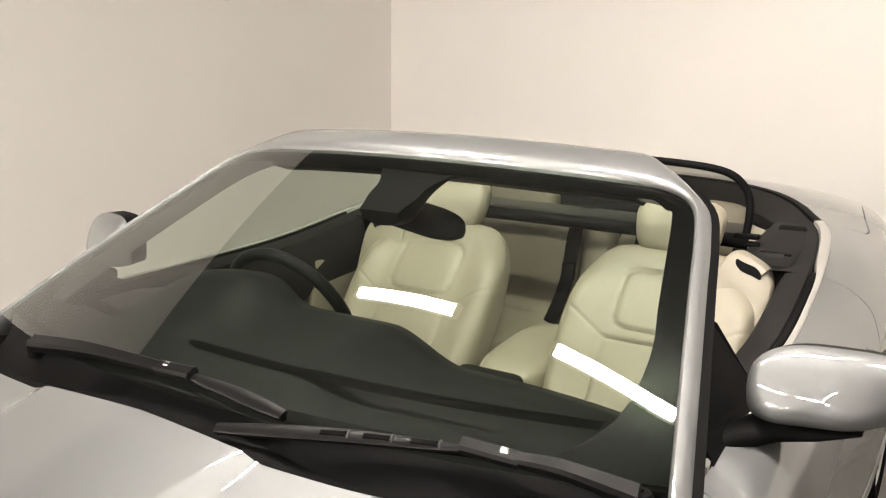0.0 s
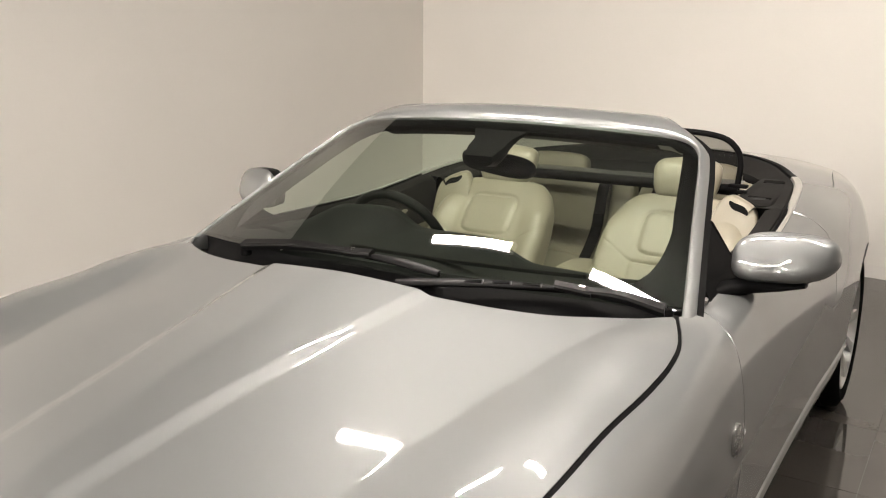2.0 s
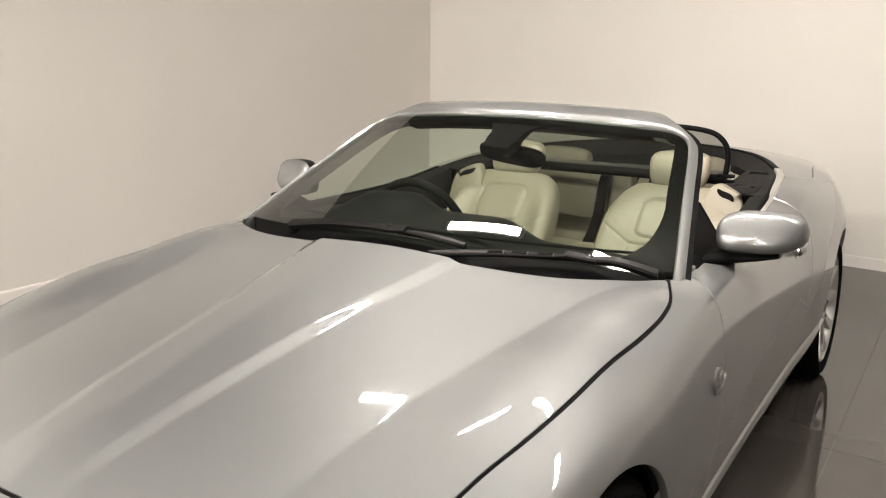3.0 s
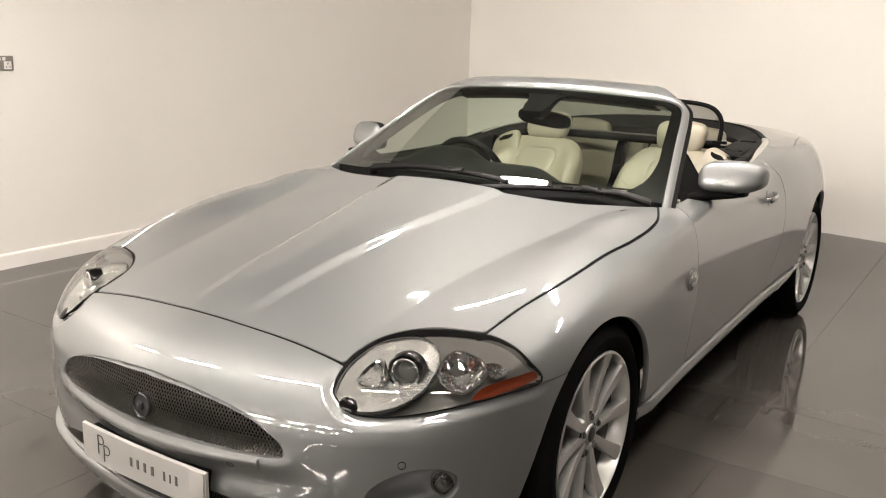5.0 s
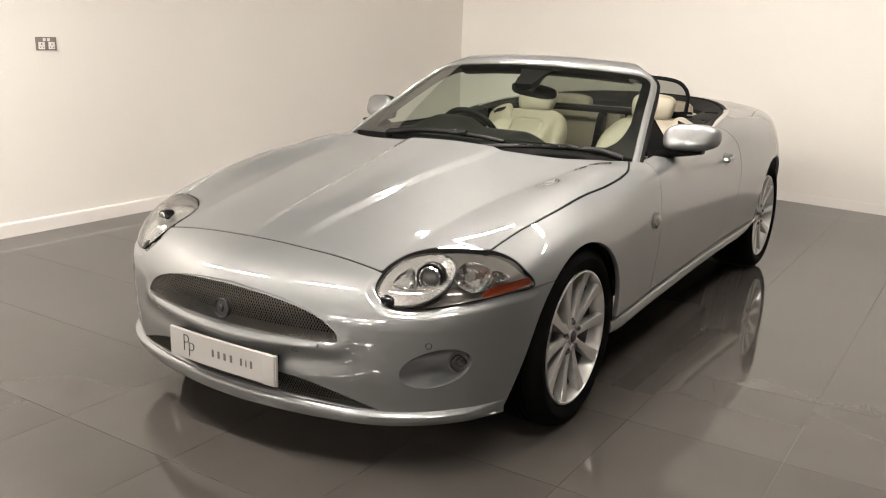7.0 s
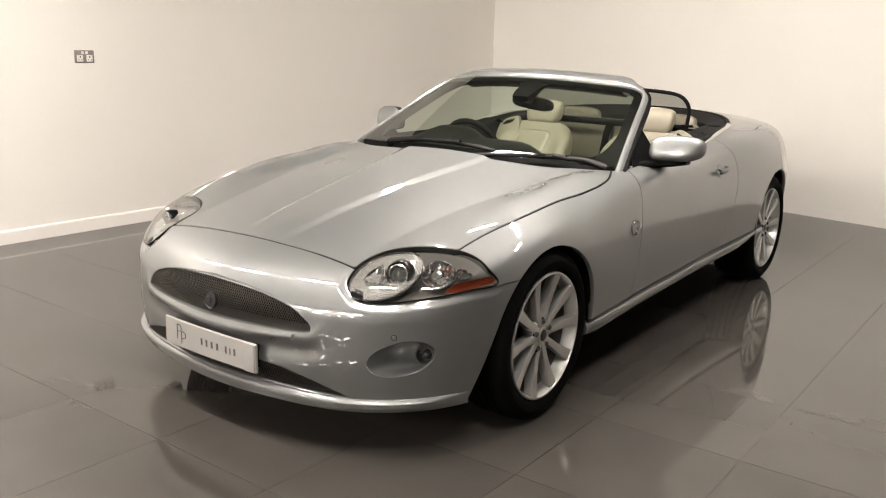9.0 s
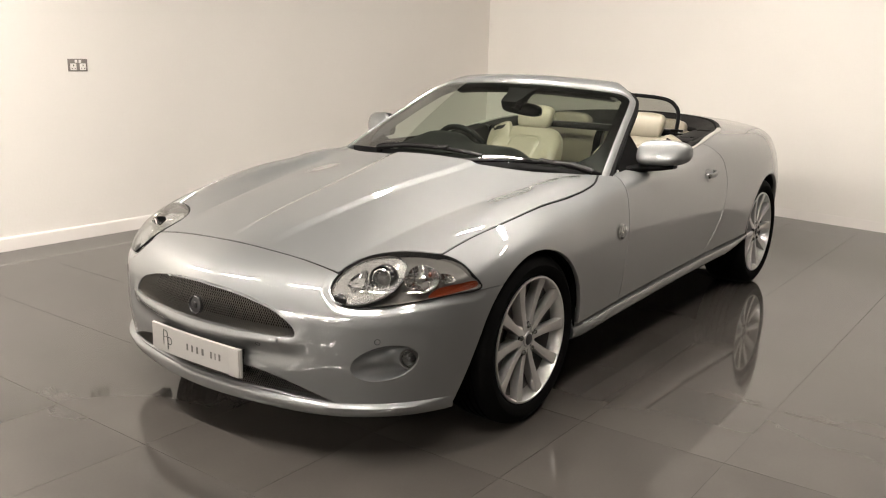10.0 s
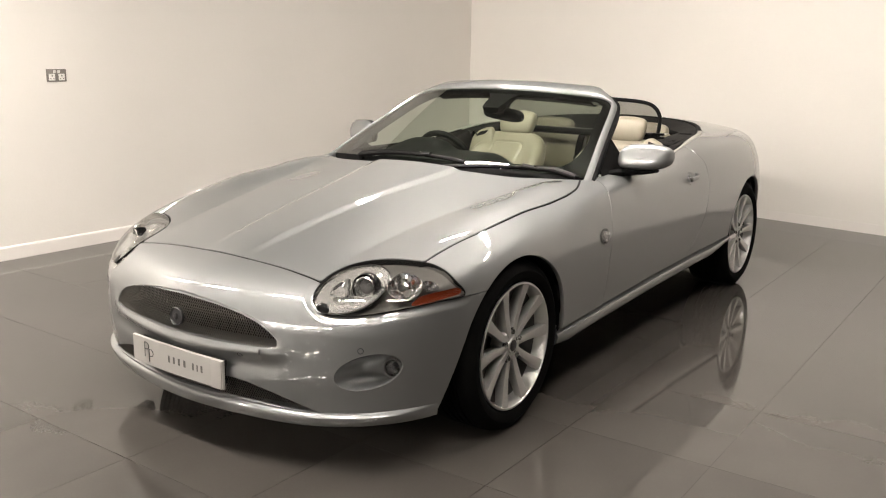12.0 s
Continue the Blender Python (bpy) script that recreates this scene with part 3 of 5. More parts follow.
skin("boot_lid", from_top(-0.84, 0.84, 120, 3.2, 3.76, 60, hull), [lambda v: -0.0025 - deck_gap(v), lambda v: v[:, 1] - 3.28], PAINT, car, hull)
skin("rear_bumper", from_nose(-68, 68, 160, -32, 46, 90, hull, TAIL, 1), [lambda v: v[:, 1] - 3.405, lambda v: deck_gap(v) - 0.0025, lambda v: v[:, 2] - 0.22], PAINT, car, hull)


# black strips below the panel edges stand in for the shade in the gaps
skin("bonnet_seal", from_top(-0.86, 0.86, 150, -0.76, 0.77, 140, hull), [lambda v: 0.016 - np.abs(bonnet_gap(v)), lambda v: lamp_gap(v) + 0.1, lambda v: np.where(np.abs(v[:, 0]) < 0.755, 0.40 - v[:, 1], 1.0)], BLACK, car, hull, "black strip under the bonnet edge, standing in for the gap's shade", fold=0, lift=-0.0035)
for edge in (DOOR_FRONT, DOOR_REAR):
    skin("door_gap_seal", from_side(edge[0][1] - 0.3, edge[0][1] + 0.5, 110, -14, 80, 80, hull),
         [lambda v: 0.014 - np.abs(v[:, 1] - curve(v[:, 2], edge)), lambda v: v[:, 2] - 0.34, opening_gap],
         BLACK, car, hull, fold=0, mirror=True, lift=-0.005)


def fog_recess(side):
    """A smooth oval bowl running back from its rim to the lamp."""
    rim = fog_rim()
    n = len(rim)
    t = 2 * np.pi * np.arange(n) / n
    back = np.stack([0.742 + 0.034 * np.cos(t), np.full(n, -0.590) + 0.012 * np.cos(t), 0.373 + 0.034 * np.sin(t)], 1)
    inward = -slope(hull, rim)
    rings = []
    for k in (0.0, 0.03, 0.08, 0.16, 0.28, 0.42, 0.56, 0.70, 0.82, 0.92, 1.0):
        p = rim + (back - rim) * k + inward * 0.022 * (math.sin(math.pi * k) ** 0.8 if 0 < k < 1 else 0)
        rings.append([(side * x, y, z) for x, y, z in p])
    bm = bmesh.new()
    loft(bm, rings, True, False)
    part("fog_lamp_recess", bm, PAINT, car, "smooth oval recess in the bumper", crease=80)


fog_recess(1)
fog_recess(-1)


def wheel_well(yc, r, x_in, x_out):
    for s in (1, -1):
        bm = bmesh.new()
        a = [math.radians(d) for d in range(-17, 198, 4)]
        wide = lambda t: 0.11 * float(step(2.7, 3.45, t))       # the liner's front runs down behind the bumper
        ring = lambda x, k: [(s * x, yc + (k + wide(t)) * math.cos(t), 0.335 + (k + wide(t)) * math.sin(t)) for t in a]
        edge = lambda x, k: [((abs(p[0]) - 0.13 * float(step(2.3, 3.1, t))) * s, p[1], p[2]) for p, t in zip(ring(x, k), a)]
        rings = [edge(x_out, r + 0.004), edge(x_out - 0.02, r + 0.014), ring(x_in, r + 0.012)]
        loft(bm, rings, False)
        bm.faces.new([bm.verts.new(p) for p in ring(x_in, r + 0.012)])
        part("wheel_arch_liner", bm, BLACK, car, smooth=True)


wheel_well(AXLE, R_FRONT, 0.52, 0.895)
wheel_well(AXLE_REAR + 0.02, R_REAR, 0.52, 0.865)

bm = bmesh.new()
loft(bm, [[(-w, y, z0), (w, y, z0), (w, y, z1), (-w, y, z1)] for y, w, z0, z1 in ((-0.72, 0.50, 0.2, 0.5), (-0.45, 0.50, 0.17, 0.6), (0.40, 0.50, 0.17, 0.62), (0.42, 0.72, 0.20, 0.33), (2.33, 0.72, 0.20, 0.33), (2.35, 0.50, 0.18, 0.6), (3.55, 0.5, 0.22, 0.6))])
part("underbody", bm, BLACK, car, "black underbody", smooth=False)


def sill(s):
    prof = [(-0.03, 0.012), (-0.012, 0.002), (-0.016, -0.010), (-0.006, -0.017), (0.006, -0.024), (0.011, -0.038), (0.007, -0.062), (-0.012, -0.084), (-0.06, -0.105), (-0.10, -0.105), (-0.10, 0.0)]
    rings = []
    for y in np.linspace(0.300, 2.42, 60):
        z = SILL(y)
        x = float(side_reach(np.array([y]), np.array([z]))[0]) - 0.012
        k = 1 - 0.5 * float(step(2.1, 2.42, y))
        x -= 0.016 * (1 - float(step(0.30, 0.42, y)))
        rings.append([(s * (x + u), y, z + (w if w > 0 else w * k)) for u, w in prof])
    bm = bmesh.new()
    loft(bm, rings)
    part("sill", bm, PAINT, car, crease=35)


sill(1)
sill(-1)


def front_lip():
    """The splitter that runs round the lower edge of the bumper."""
    rings = []
    for d in np.linspace(-60.5, 60.5, 127):
        a = math.radians(d)
        w = np.array([math.sin(a), -math.cos(a), 0])
        p = cast(np.array([[0, 0, 0.225]]), w[None], hull)[0]
        n = slope(hull, p[None])[0]
        n[2] = 0
        n /= np.linalg.norm(n)
        k = 1 - float(step(50, 60.5, abs(d)))
        out = (0.005 + 0.013 * float(step(12, 44, abs(d)))) * k + 0.003
        z = 0.205 + 0.014 * float(step(28, 58, abs(d)))
        prof = [(-0.03, 0.030), (0.0, 0.019), (out * 0.8, 0.012), (out, 0.006), (out * 0.8, -0.008), (out * 0.2, -0.028), (-0.01, -0.036), (-0.05, -0.036), (-0.06, 0.0)]
        rings.append([tuple(np.array([p[0], p[1], z]) + n * u + [0, 0, v]) for u, v in prof])
    bm = bmesh.new()
    loft(bm, rings)
    part("front_lip", bm, PAINT, car, crease=45)


front_lip()


# ---- grilles ----
def wire_grille(name, outline, z_mid, deep, pitch, rise, radius):
    """Woven wire across an opening: two families of slanting wires on a curved face."""
    bm = bmesh.new()
    face = lambda x, z: (x, float(nose_reach(np.array([x]), np.array([z]))[0]) + deep, z)
    zs = np.linspace(outline[:, 1].min() - 0.01, outline[:, 1].max() + 0.01, 26)
    half = outline[:, 0].max() + 0.02
    for s in (1, -1):
        for k in np.arange(-half - 0.2, half + 0.2, pitch):
            line = np.array([(k + s * (z - z_mid) * rise, z) for z in zs])
            ok = outline_distance(outline, line[:, 0], line[:, 1]) < 0.003
            run = []
            for p, good in list(zip(line, ok)) + [((0, 0), False)]:
                if good:
                    run.append(face(*p))
                elif run:
                    if len(run) > 1:
                        tube(bm, [(q[0], q[1] + 0.0012 * s, q[2]) for q in run], radius, 4, False)
                    run = []
    return tagged(part(name, bm, MESH, car, "fine woven bright wire mesh"), kind="stuff")


wire_grille("grille_mesh", MOUTH, 0.508, 0.020, 0.0098, 0.55, 0.00135)
wire_grille("lower_grille_mesh", LOW_MOUTH, 0.27, 0.020, 0.0098, 0.55, 0.00135)


def mouth_shell(name, outline, deep, mat, squeeze=0.94):
    """The inside of an opening, running back from its rim to a dark wall."""
    zm = 0.5 * (outline[:, 1].min() + outline[:, 1].max())
    rings = []
    for t, back in ((1.0, 0.004), (0.985, 0.02), (squeeze, deep), (squeeze, deep + 0.05)):
        ring = []
        for x, z in outline:
            x1, z1 = x * (0.5 + 0.5 * t), zm + (z - zm) * t
            ring.append((x1, float(nose_reach(np.array([x1]), np.array([z1]))[0]) + back + 0.02 * abs(x), z1))
        rings.append(ring)
    bm = bmesh.new()
    loft(bm, rings, True, False)
    part(name, bm, mat, car)
    bm = bmesh.new()
    bm.faces.new([bm.verts.new((p[0], p[1] - 0.002, p[2])) for p in rings[-1]])
    part("grille_backing", bm, BLACK, car, "black panel behind the mesh")


mouth_shell("grille_surround", MOUTH, 0.04, PAINT)
mouth_shell("lower_grille_surround", LOW_MOUTH, 0.05, BLACK)


# ---- windscreen and its frame ----
def screen(u, h):
    """The outer face of the windscreen: u from -1 to 1 across, h from 0 at the cowl to 1 at the header."""
    b = Vector((0.765 * u, 0.580 + 0.165 * u * u, 0.915 - 0.028 * u * u))
    t = Vector((0.606 * u, 1.262 + 0.105 * u * u, 1.250 - 0.036 * u * u))
    bow = 4 * h * (1 - h)
    return b.lerp(t, h) + Vector((0, -0.003 * bow, 0.006 * bow))


def screen_normal(u, h):
    e = 0.01
    n = (screen(u + e, h) - screen(u - e, h)).cross(screen(u, h + e) - screen(u, h - e))
    n.normalize()
    return n if n.z > 0 else -n


SCREEN_EDGE = smooth_line([(-1, -0.07), (-1, 0.3), (-1, 0.6), (-1, 0.80), (-0.985, 0.93), (-0.91, 0.99), (-0.78, 1.0), (-0.5, 1.0), (-0.25, 1.0), (0, 1.0),
                           (0.25, 1.0), (0.5, 1.0), (0.78, 1.0), (0.91, 0.99), (0.985, 0.93), (1, 0.80), (1, 0.6), (1, 0.3), (1, -0.07)], 6)


def screen_limit(h):
    """How far the glass reaches to the side at a height, with its rounded upper corners."""
    return 1.0 - 0.20 * max(0.0, (h - 0.80) / 0.20) ** 3.5


def glass_sheet():
    nu, nh = 61, 41
    rows = []
    for j in range(nh):
        h = j / (nh - 1)
        rows.append([screen(screen_limit(h) * (2 * i / (nu - 1) - 1), h) for i in range(nu)])
    bm = bmesh.new()
    loft(bm, rows, False)
    ob = part("windscreen", bm, GLASS, car, "green-tinted windscreen glass with a black border")
    ob.visible_shadow = False
    return ob


windscreen = glass_sheet()


def border_band():
    """The black printed border just inside the glass."""
    edge = [(float(u), float(h)) for u, h in SCREEN_EDGE if h > -0.02]
    inner = []
    for u, h in edge:
        side = 0.062
        low = max(0.0, 0.26 - h) ** 1.4 * 1.25
        iu = math.copysign(max(0.0, min(abs(u), 1.0) - side - low), u) if abs(u) > 0.9 else u * 0.93
        ih = min(h, 0.935) if abs(u) < 0.95 else min(h, 0.90)
        inner.append((iu, ih))
    inner = [tuple(p) for p in smooth_line(inner[::3] + inner[-1:], 3)]
    edge = [tuple(p) for p in smooth_line(edge[::3] + edge[-1:], 3)]
    rows = []
    for (a, b), (c, d) in zip(edge, inner):
        rows.append([screen(a + (c - a) * k, b + (d - b) * k) - screen_normal(a + (c - a) * k, min(b + (d - b) * k, 1)) * 0.007 for k in (0, 0.33, 0.66, 1)])
    bm = bmesh.new()
    loft(bm, rows, False)
    bmesh.ops.solidify(bm, geom=bm.faces[:], thickness=0.002)
    part("border", bm, GLOSS_BLACK, windscreen, "black printed border of the glass")


border_band()


def screen_frame():
    """Pillars and header in one silver piece swept round the glass."""
    rings, seals = [], []
    pts = [(float(u), float(h)) for u, h in SCREEN_EDGE]
    pos = [screen(*p) for p in pts]
    for i, (u, h) in enumerate(pts):
        n = screen_normal(u, min(max(h, 0.01), 0.99))
        d = (pos[min(i + 1, len(pos) - 1)] - pos[max(i - 1, 0)]).normalized()
        out = n.cross(d)
        out.normalize()
        if out.dot(pos[i] - screen(0, 0.5)) < 0:
            out = -out
        k = float(step(1.0, 0.70, abs(u))) * float(step(0.88, 0.99, h))    # 0 on the pillars, 1 on the header
        wide, high, deep = 0.036 + 0.104 * k, 0.005 + 0.003 * k, 0.055 - 0.01 * k
        rise = n * (1 - k) + Vector((0, 0, 1)) * k
        back = Vector((0, 0, -1)) * k + (-n) * (1 - k)
        flat = (out * (1 - k) + Vector((0.45 * math.copysign(abs(u) ** 5, u), 1, 0.05)) * k).normalized()
        p = pos[i]
        prof = [(0.0, -0.004), (0.001, 0.002), (0.004, high + 0.002 * k), (wide * 0.20, high * 0.9 + 0.012 * k), (wide * 0.45, high * 0.5 + 0.023 * k), (wide * 0.70, -0.003 + 0.035 * k), (wide * 0.88, -0.009 + 0.044 * k),
                (wide * 0.97, -0.013 + 0.046 * k), (wide, -0.018 + 0.012 * k), (wide * 0.97, -deep), (wide * 0.4, -deep - 0.008), (0.0, -0.02)]
        rings.append([p + flat * a + (rise * b if b > 0 else back * -b) for a, b in prof])
        if k < 0.6:
            seals.append([p + flat * a + (rise * b if b > 0 else back * -b) for a, b in ((wide - 0.004, -0.010), (wide + 0.012, -0.012), (wide + 0.014, -deep * 0.9), (wide - 0.010, -deep - 0.004))])
        elif seals and seals[-1]:
            seals.append(None)
    bm = bmesh.new()
    loft(bm, rings)
    part("windscreen_frame", bm, PAINT, car, crease=50)
    runs, run = [], []
    for s in seals + [None]:
        if s is None:
            if len(run) > 2:
                runs.append(run)
            run = []
        else:
            run.append(s)
    for run in runs:
        bm = bmesh.new()
        loft(bm, run)
        part("pillar_seal", bm, BLACK, car, "black rubber seal along the pillar")
    # dark lining and roof catch under the header
    rows = []
    for u in np.linspace(-0.80, 0.80, 41):
        p = screen(u, 1.0)
        rows.append([p + Vector((0, a, b)) for a, b in ((0.004, -0.012), (0.02, -0.045), (0.07, -0.060), (0.14, -0.045), (0.150, -0.012), (0.149, 0.006), (0.13, -0.008))])
    bm = bmesh.new()
    loft(bm, rows)
    part("header_lining", bm, TRIM, car, "charcoal lining under the windscreen header")


screen_frame()


def mirror_inside():
    ob = new("interior_mirror")
    ob.parent = car
    tagged(ob, "black interior mirror hanging from a sensor pod")
    bm = bmesh.new()
    m = Matrix.Translation((0.0, 1.275, 1.112)) @ pose(0, 0, 0, 6, 4, -15)      # turned towards the driver
    ring = lambda y, k: [m @ Vector((k * 0.152 * math.copysign(abs(math.cos(a)) ** 0.5, math.cos(a)), y, k * 0.034 * math.copysign(abs(math.sin(a)) ** 0.7, math.sin(a)))) for a in [2 * math.pi * i / 40 for i in range(40)]]
    loft(bm, [ring(-0.028, 0.60), ring(-0.022, 0.88), ring(-0.008, 0.99), ring(0.010, 1.0), ring(0.016, 0.97)])
    part("mirror_shell", bm, BLACK, ob)
    bm = bmesh.new()
    bm.faces.new([bm.verts.new(p) for p in ring(0.0175, 0.95)])
    part("mirror_face", bm, MIRROR, ob, "mirror glass")
    bm = bmesh.new()
    rows = []
    for h in np.linspace(0.985, 0.73, 16):
        w = 0.100 - 0.038 * float(step(0.97, 0.84, h)) - 0.014 * float(step(0.82, 0.73, h))
        deep = 0.020 + 0.042 * float(step(0.95, 0.80, h)) - 0.026 * float(step(0.79, 0.73, h))
        arc = [(math.cos(math.pi * i / 12), 0.008 + deep * math.sin(math.pi * i / 12) ** 0.6) for i in range(13)]
        rows.append([screen((0.040 + u * w) / 0.65, h) + screen_normal((0.040 + u * w) / 0.65, h) * -d for u, d in arc])
    loft(bm, rows)
    part("sensor_pod", bm, BLACK, ob)
    bm = bmesh.new()
    tube(bm, [(0.03, 1.15, 1.150), (0.02, 1.21, 1.130), (0.0, 1.265, 1.114)], 0.016)
    part("stalk", bm, BLACK, ob)


mirror_inside()


# ---- cowl and wipers ----
def cowl():
    rows = []
    line = smooth_line([(-0.765, 0.72), (-0.67, 0.625), (-0.55, 0.563), (-0.42, 0.525), (-0.24, 0.518), (0, 0.505), (0.24, 0.518), (0.42, 0.525), (0.55, 0.563), (0.67, 0.625), (0.765, 0.72)], 6)
    for x, y in line:
        z = float(top_height(np.array([x]), np.array([y]))[0]) - 0.022
        u = x / 0.752
        g = screen(u, 0.05) - screen_normal(u, 0.05) * 0.012
        z -= 0.02 * float(step(0.60, 0.76, abs(x)))
        rows.append([(x, y - 0.06, z - 0.05), (x, y - 0.03, z - 0.02), (x, y + 0.012, z - 0.012), (x * 0.995, y + 0.05, z - 0.018), tuple(g + Vector((0, -0.02, -0.010))), tuple(g), tuple(g + Vector((0, 0.02, -0.03)))])
    bm = bmesh.new()
    loft(bm, rows, False)
    part("cowl", bm, BLACK, car, "black plastic scuttle below the windscreen")


cowl()


def ribbon(bm, line, wide, thick, up=Vector((0, -0.45, 0.89))):
    """A flat bar along points, lying on the glass; wide and thick may vary along it."""
    line = [Vector(p) for p in line]
    n = len(line)
    rings = []
    for i, p in enumerate(line):
        d = (line[min(i + 1, n - 1)] - line[max(i - 1, 0)]).normalized()
        across = up.cross(d).normalized()
        t = i / (n - 1)
        w, h = wide(t), thick(t)
        rings.append([p + across * a * w + up * c * h for a, c in ((-0.5, 0), (-0.5, 0.7), (-0.32, 1.0), (0.32, 1.0), (0.5, 0.7), (0.5, 0))])
    loft(bm, rings)
    return line


def wiper(tip, mid, joint, pivot, slots=3):
    """A wiper at rest on the glass: a slotted blade carrier, its rubber lip, the clip at the joint and the arm."""
    ob = new("wiper")
    ob.parent = car
    tagged(ob, "black windscreen wiper at rest, with a slotted blade carrier")
    lift = Vector((0, -0.004, 0.010))
    blade = [Vector(p) + lift for p in smooth_line([tip, mid, joint], 10)]
    bm = bmesh.new()
    ribbon(bm, [p - lift * 0.7 for p in blade], lambda t: 0.008, lambda t: 0.012)
    part("rubber_lip", bm, RUBBER, ob)
    bm = bmesh.new()
    ribbon(bm, blade, lambda t: 0.010 + 0.016 * math.sin(math.pi * min(1.0, t + 0.12)) ** 0.7, lambda t: 0.007)
    carrier = part("blade_carrier", bm, WIPER, ob)
    n = len(blade)
    for k in range(slots):
        i = int(n * (0.45 + 0.15 * k))
        c, d = blade[i], (blade[i + 1] - blade[i - 1]).normalized()
        bm = bmesh.new()
        ribbon(bm, [c - d * 0.020 + Vector((0, 0, 0.0025)), c + Vector((0, 0, 0.0025)), c + d * 0.020 + Vector((0, 0, 0.0025))], lambda t: 0.011, lambda t: 0.0062)
        part("slot", bm, RUBBER, carrier)
        bm = bmesh.new()
        e = c + d * 0.0235
        ribbon(bm, [e - d * 0.0015 + Vector((0, 0, 0.003)), e + d * 0.0015 + Vector((0, 0, 0.003))], lambda t: 0.016, lambda t: 0.0062)
        part("slot_edge", bm, DARK_METAL, carrier)
    d = (Vector(pivot) - Vector(joint)).normalized()
    j = Vector(joint) + lift
    bm = bmesh.new()
    ribbon(bm, [j - d * 0.035, j, j + d * 0.05], lambda t: 0.026, lambda t: 0.014)
    clip_ = part("clip", bm, WIPER, ob)
    bm = bmesh.new()
    ribbon(bm, [j + d * 0.022 + Vector((0, -0.001, 0.012)), j + d * 0.034 + Vector((0, -0.001, 0.012))], lambda t: 0.010, lambda t: 0.004)
    part("rivet", bm, CHROME, clip_)
    bm = bmesh.new()
    arm = smooth_line([j + d * 0.045, Vector(joint).lerp(Vector(pivot), 0.55) + Vector((0, -0.010, 0.016)), Vector(pivot)], 8)
    ribbon(bm, arm, lambda t: 0.020 + 0.014 * t, lambda t: 0.014 + 0.008 * t)
    part("arm", bm, WIPER, ob)
    bm = bmesh.new()
    lathe(bm, [(0.004, 0.016), (0.014, 0.014), (0.017, 0.008), (0.017, -0.02)], 20, Matrix.Translation(pivot) @ pose(0, 0, 0, 0, -90, 0))
    part("pivot", bm, BLACK, ob)


wiper((0.125, 0.545, 0.894), (0.33, 0.608, 0.908), (0.527, 0.670, 0.910), (0.735, 0.720, 0.884))
wiper((0.215, 0.598, 0.917), (0.105, 0.604, 0.927), (-0.027, 0.610, 0.932), (-0.45, 0.622, 0.905), 0)


# ---- cabin ----
bm = bmesh.new()
box(bm, (1.46, 1.75, 0.06), (0, 1.75, 0.36), 0.02)
box(bm, (0.26, 1.3, 0.20), (0, 1.45, 0.45), 0.05, seg=3)
part("cabin_floor", bm, CARPET, car, "dark carpeted cabin floor")


def dashboard():
    rows = []
    for x in np.linspace(-0.735, 0.735, 61):
        zr = 0.918 - 0.062 * float(step(0.06, 0.24, x)) - 0.05 * abs(x / 0.735) ** 4
        hood = 0.055 * math.exp(-((x + 0.37) / 0.155) ** 4)
        yb = 0.60 + 0.17 * (x / 0.735) ** 2
        rows.append([(x, yb, 0.885), (x, yb + 0.09, 0.90), (x, 0.90, zr - 0.002 + 0.25 * hood), (x, 1.00, zr + 0.006 + 0.8 * hood), (x, 1.06, zr + 0.006 + hood), (x, 1.105 + 0.5 * hood, zr - 0.004 + 0.95 * hood),
                     (x, 1.125 + 0.5 * hood, zr - 0.03 + 0.7 * hood), (x, 1.13, zr - 0.07), (x, 1.115, zr - 0.14), (x, 1.05, 0.60), (x, 0.9, 0.50)])
    bm = bmesh.new()
    loft(bm, rows, False)
    part("dashboard", bm, LEATHER_DARK, car, "charcoal leather dashboard with an instrument hood", crease=60)
    bm = bmesh.new()
    rows = [[(x, y + 0.10 * (x / 0.7) ** 2, z) for y, z in ((0.775, 0.907), (0.795, 0.911), (0.815, 0.907))] for x in np.linspace(-0.62, 0.62, 31)]
    loft(bm, rows, False)
    bmesh.ops.solidify(bm, geom=bm.faces[:], thickness=0.004)
    part("demister_vent", bm, BLACK, car)
    bm = bmesh.new()
    box(bm, (0.30, 0.10, 0.34), (0, 1.13, 0.66), 0.03, pose(0, 0, 0, -20, 0, 0), 3)
    part("centre_stack", bm, GLOSS_BLACK, car)


dashboard()


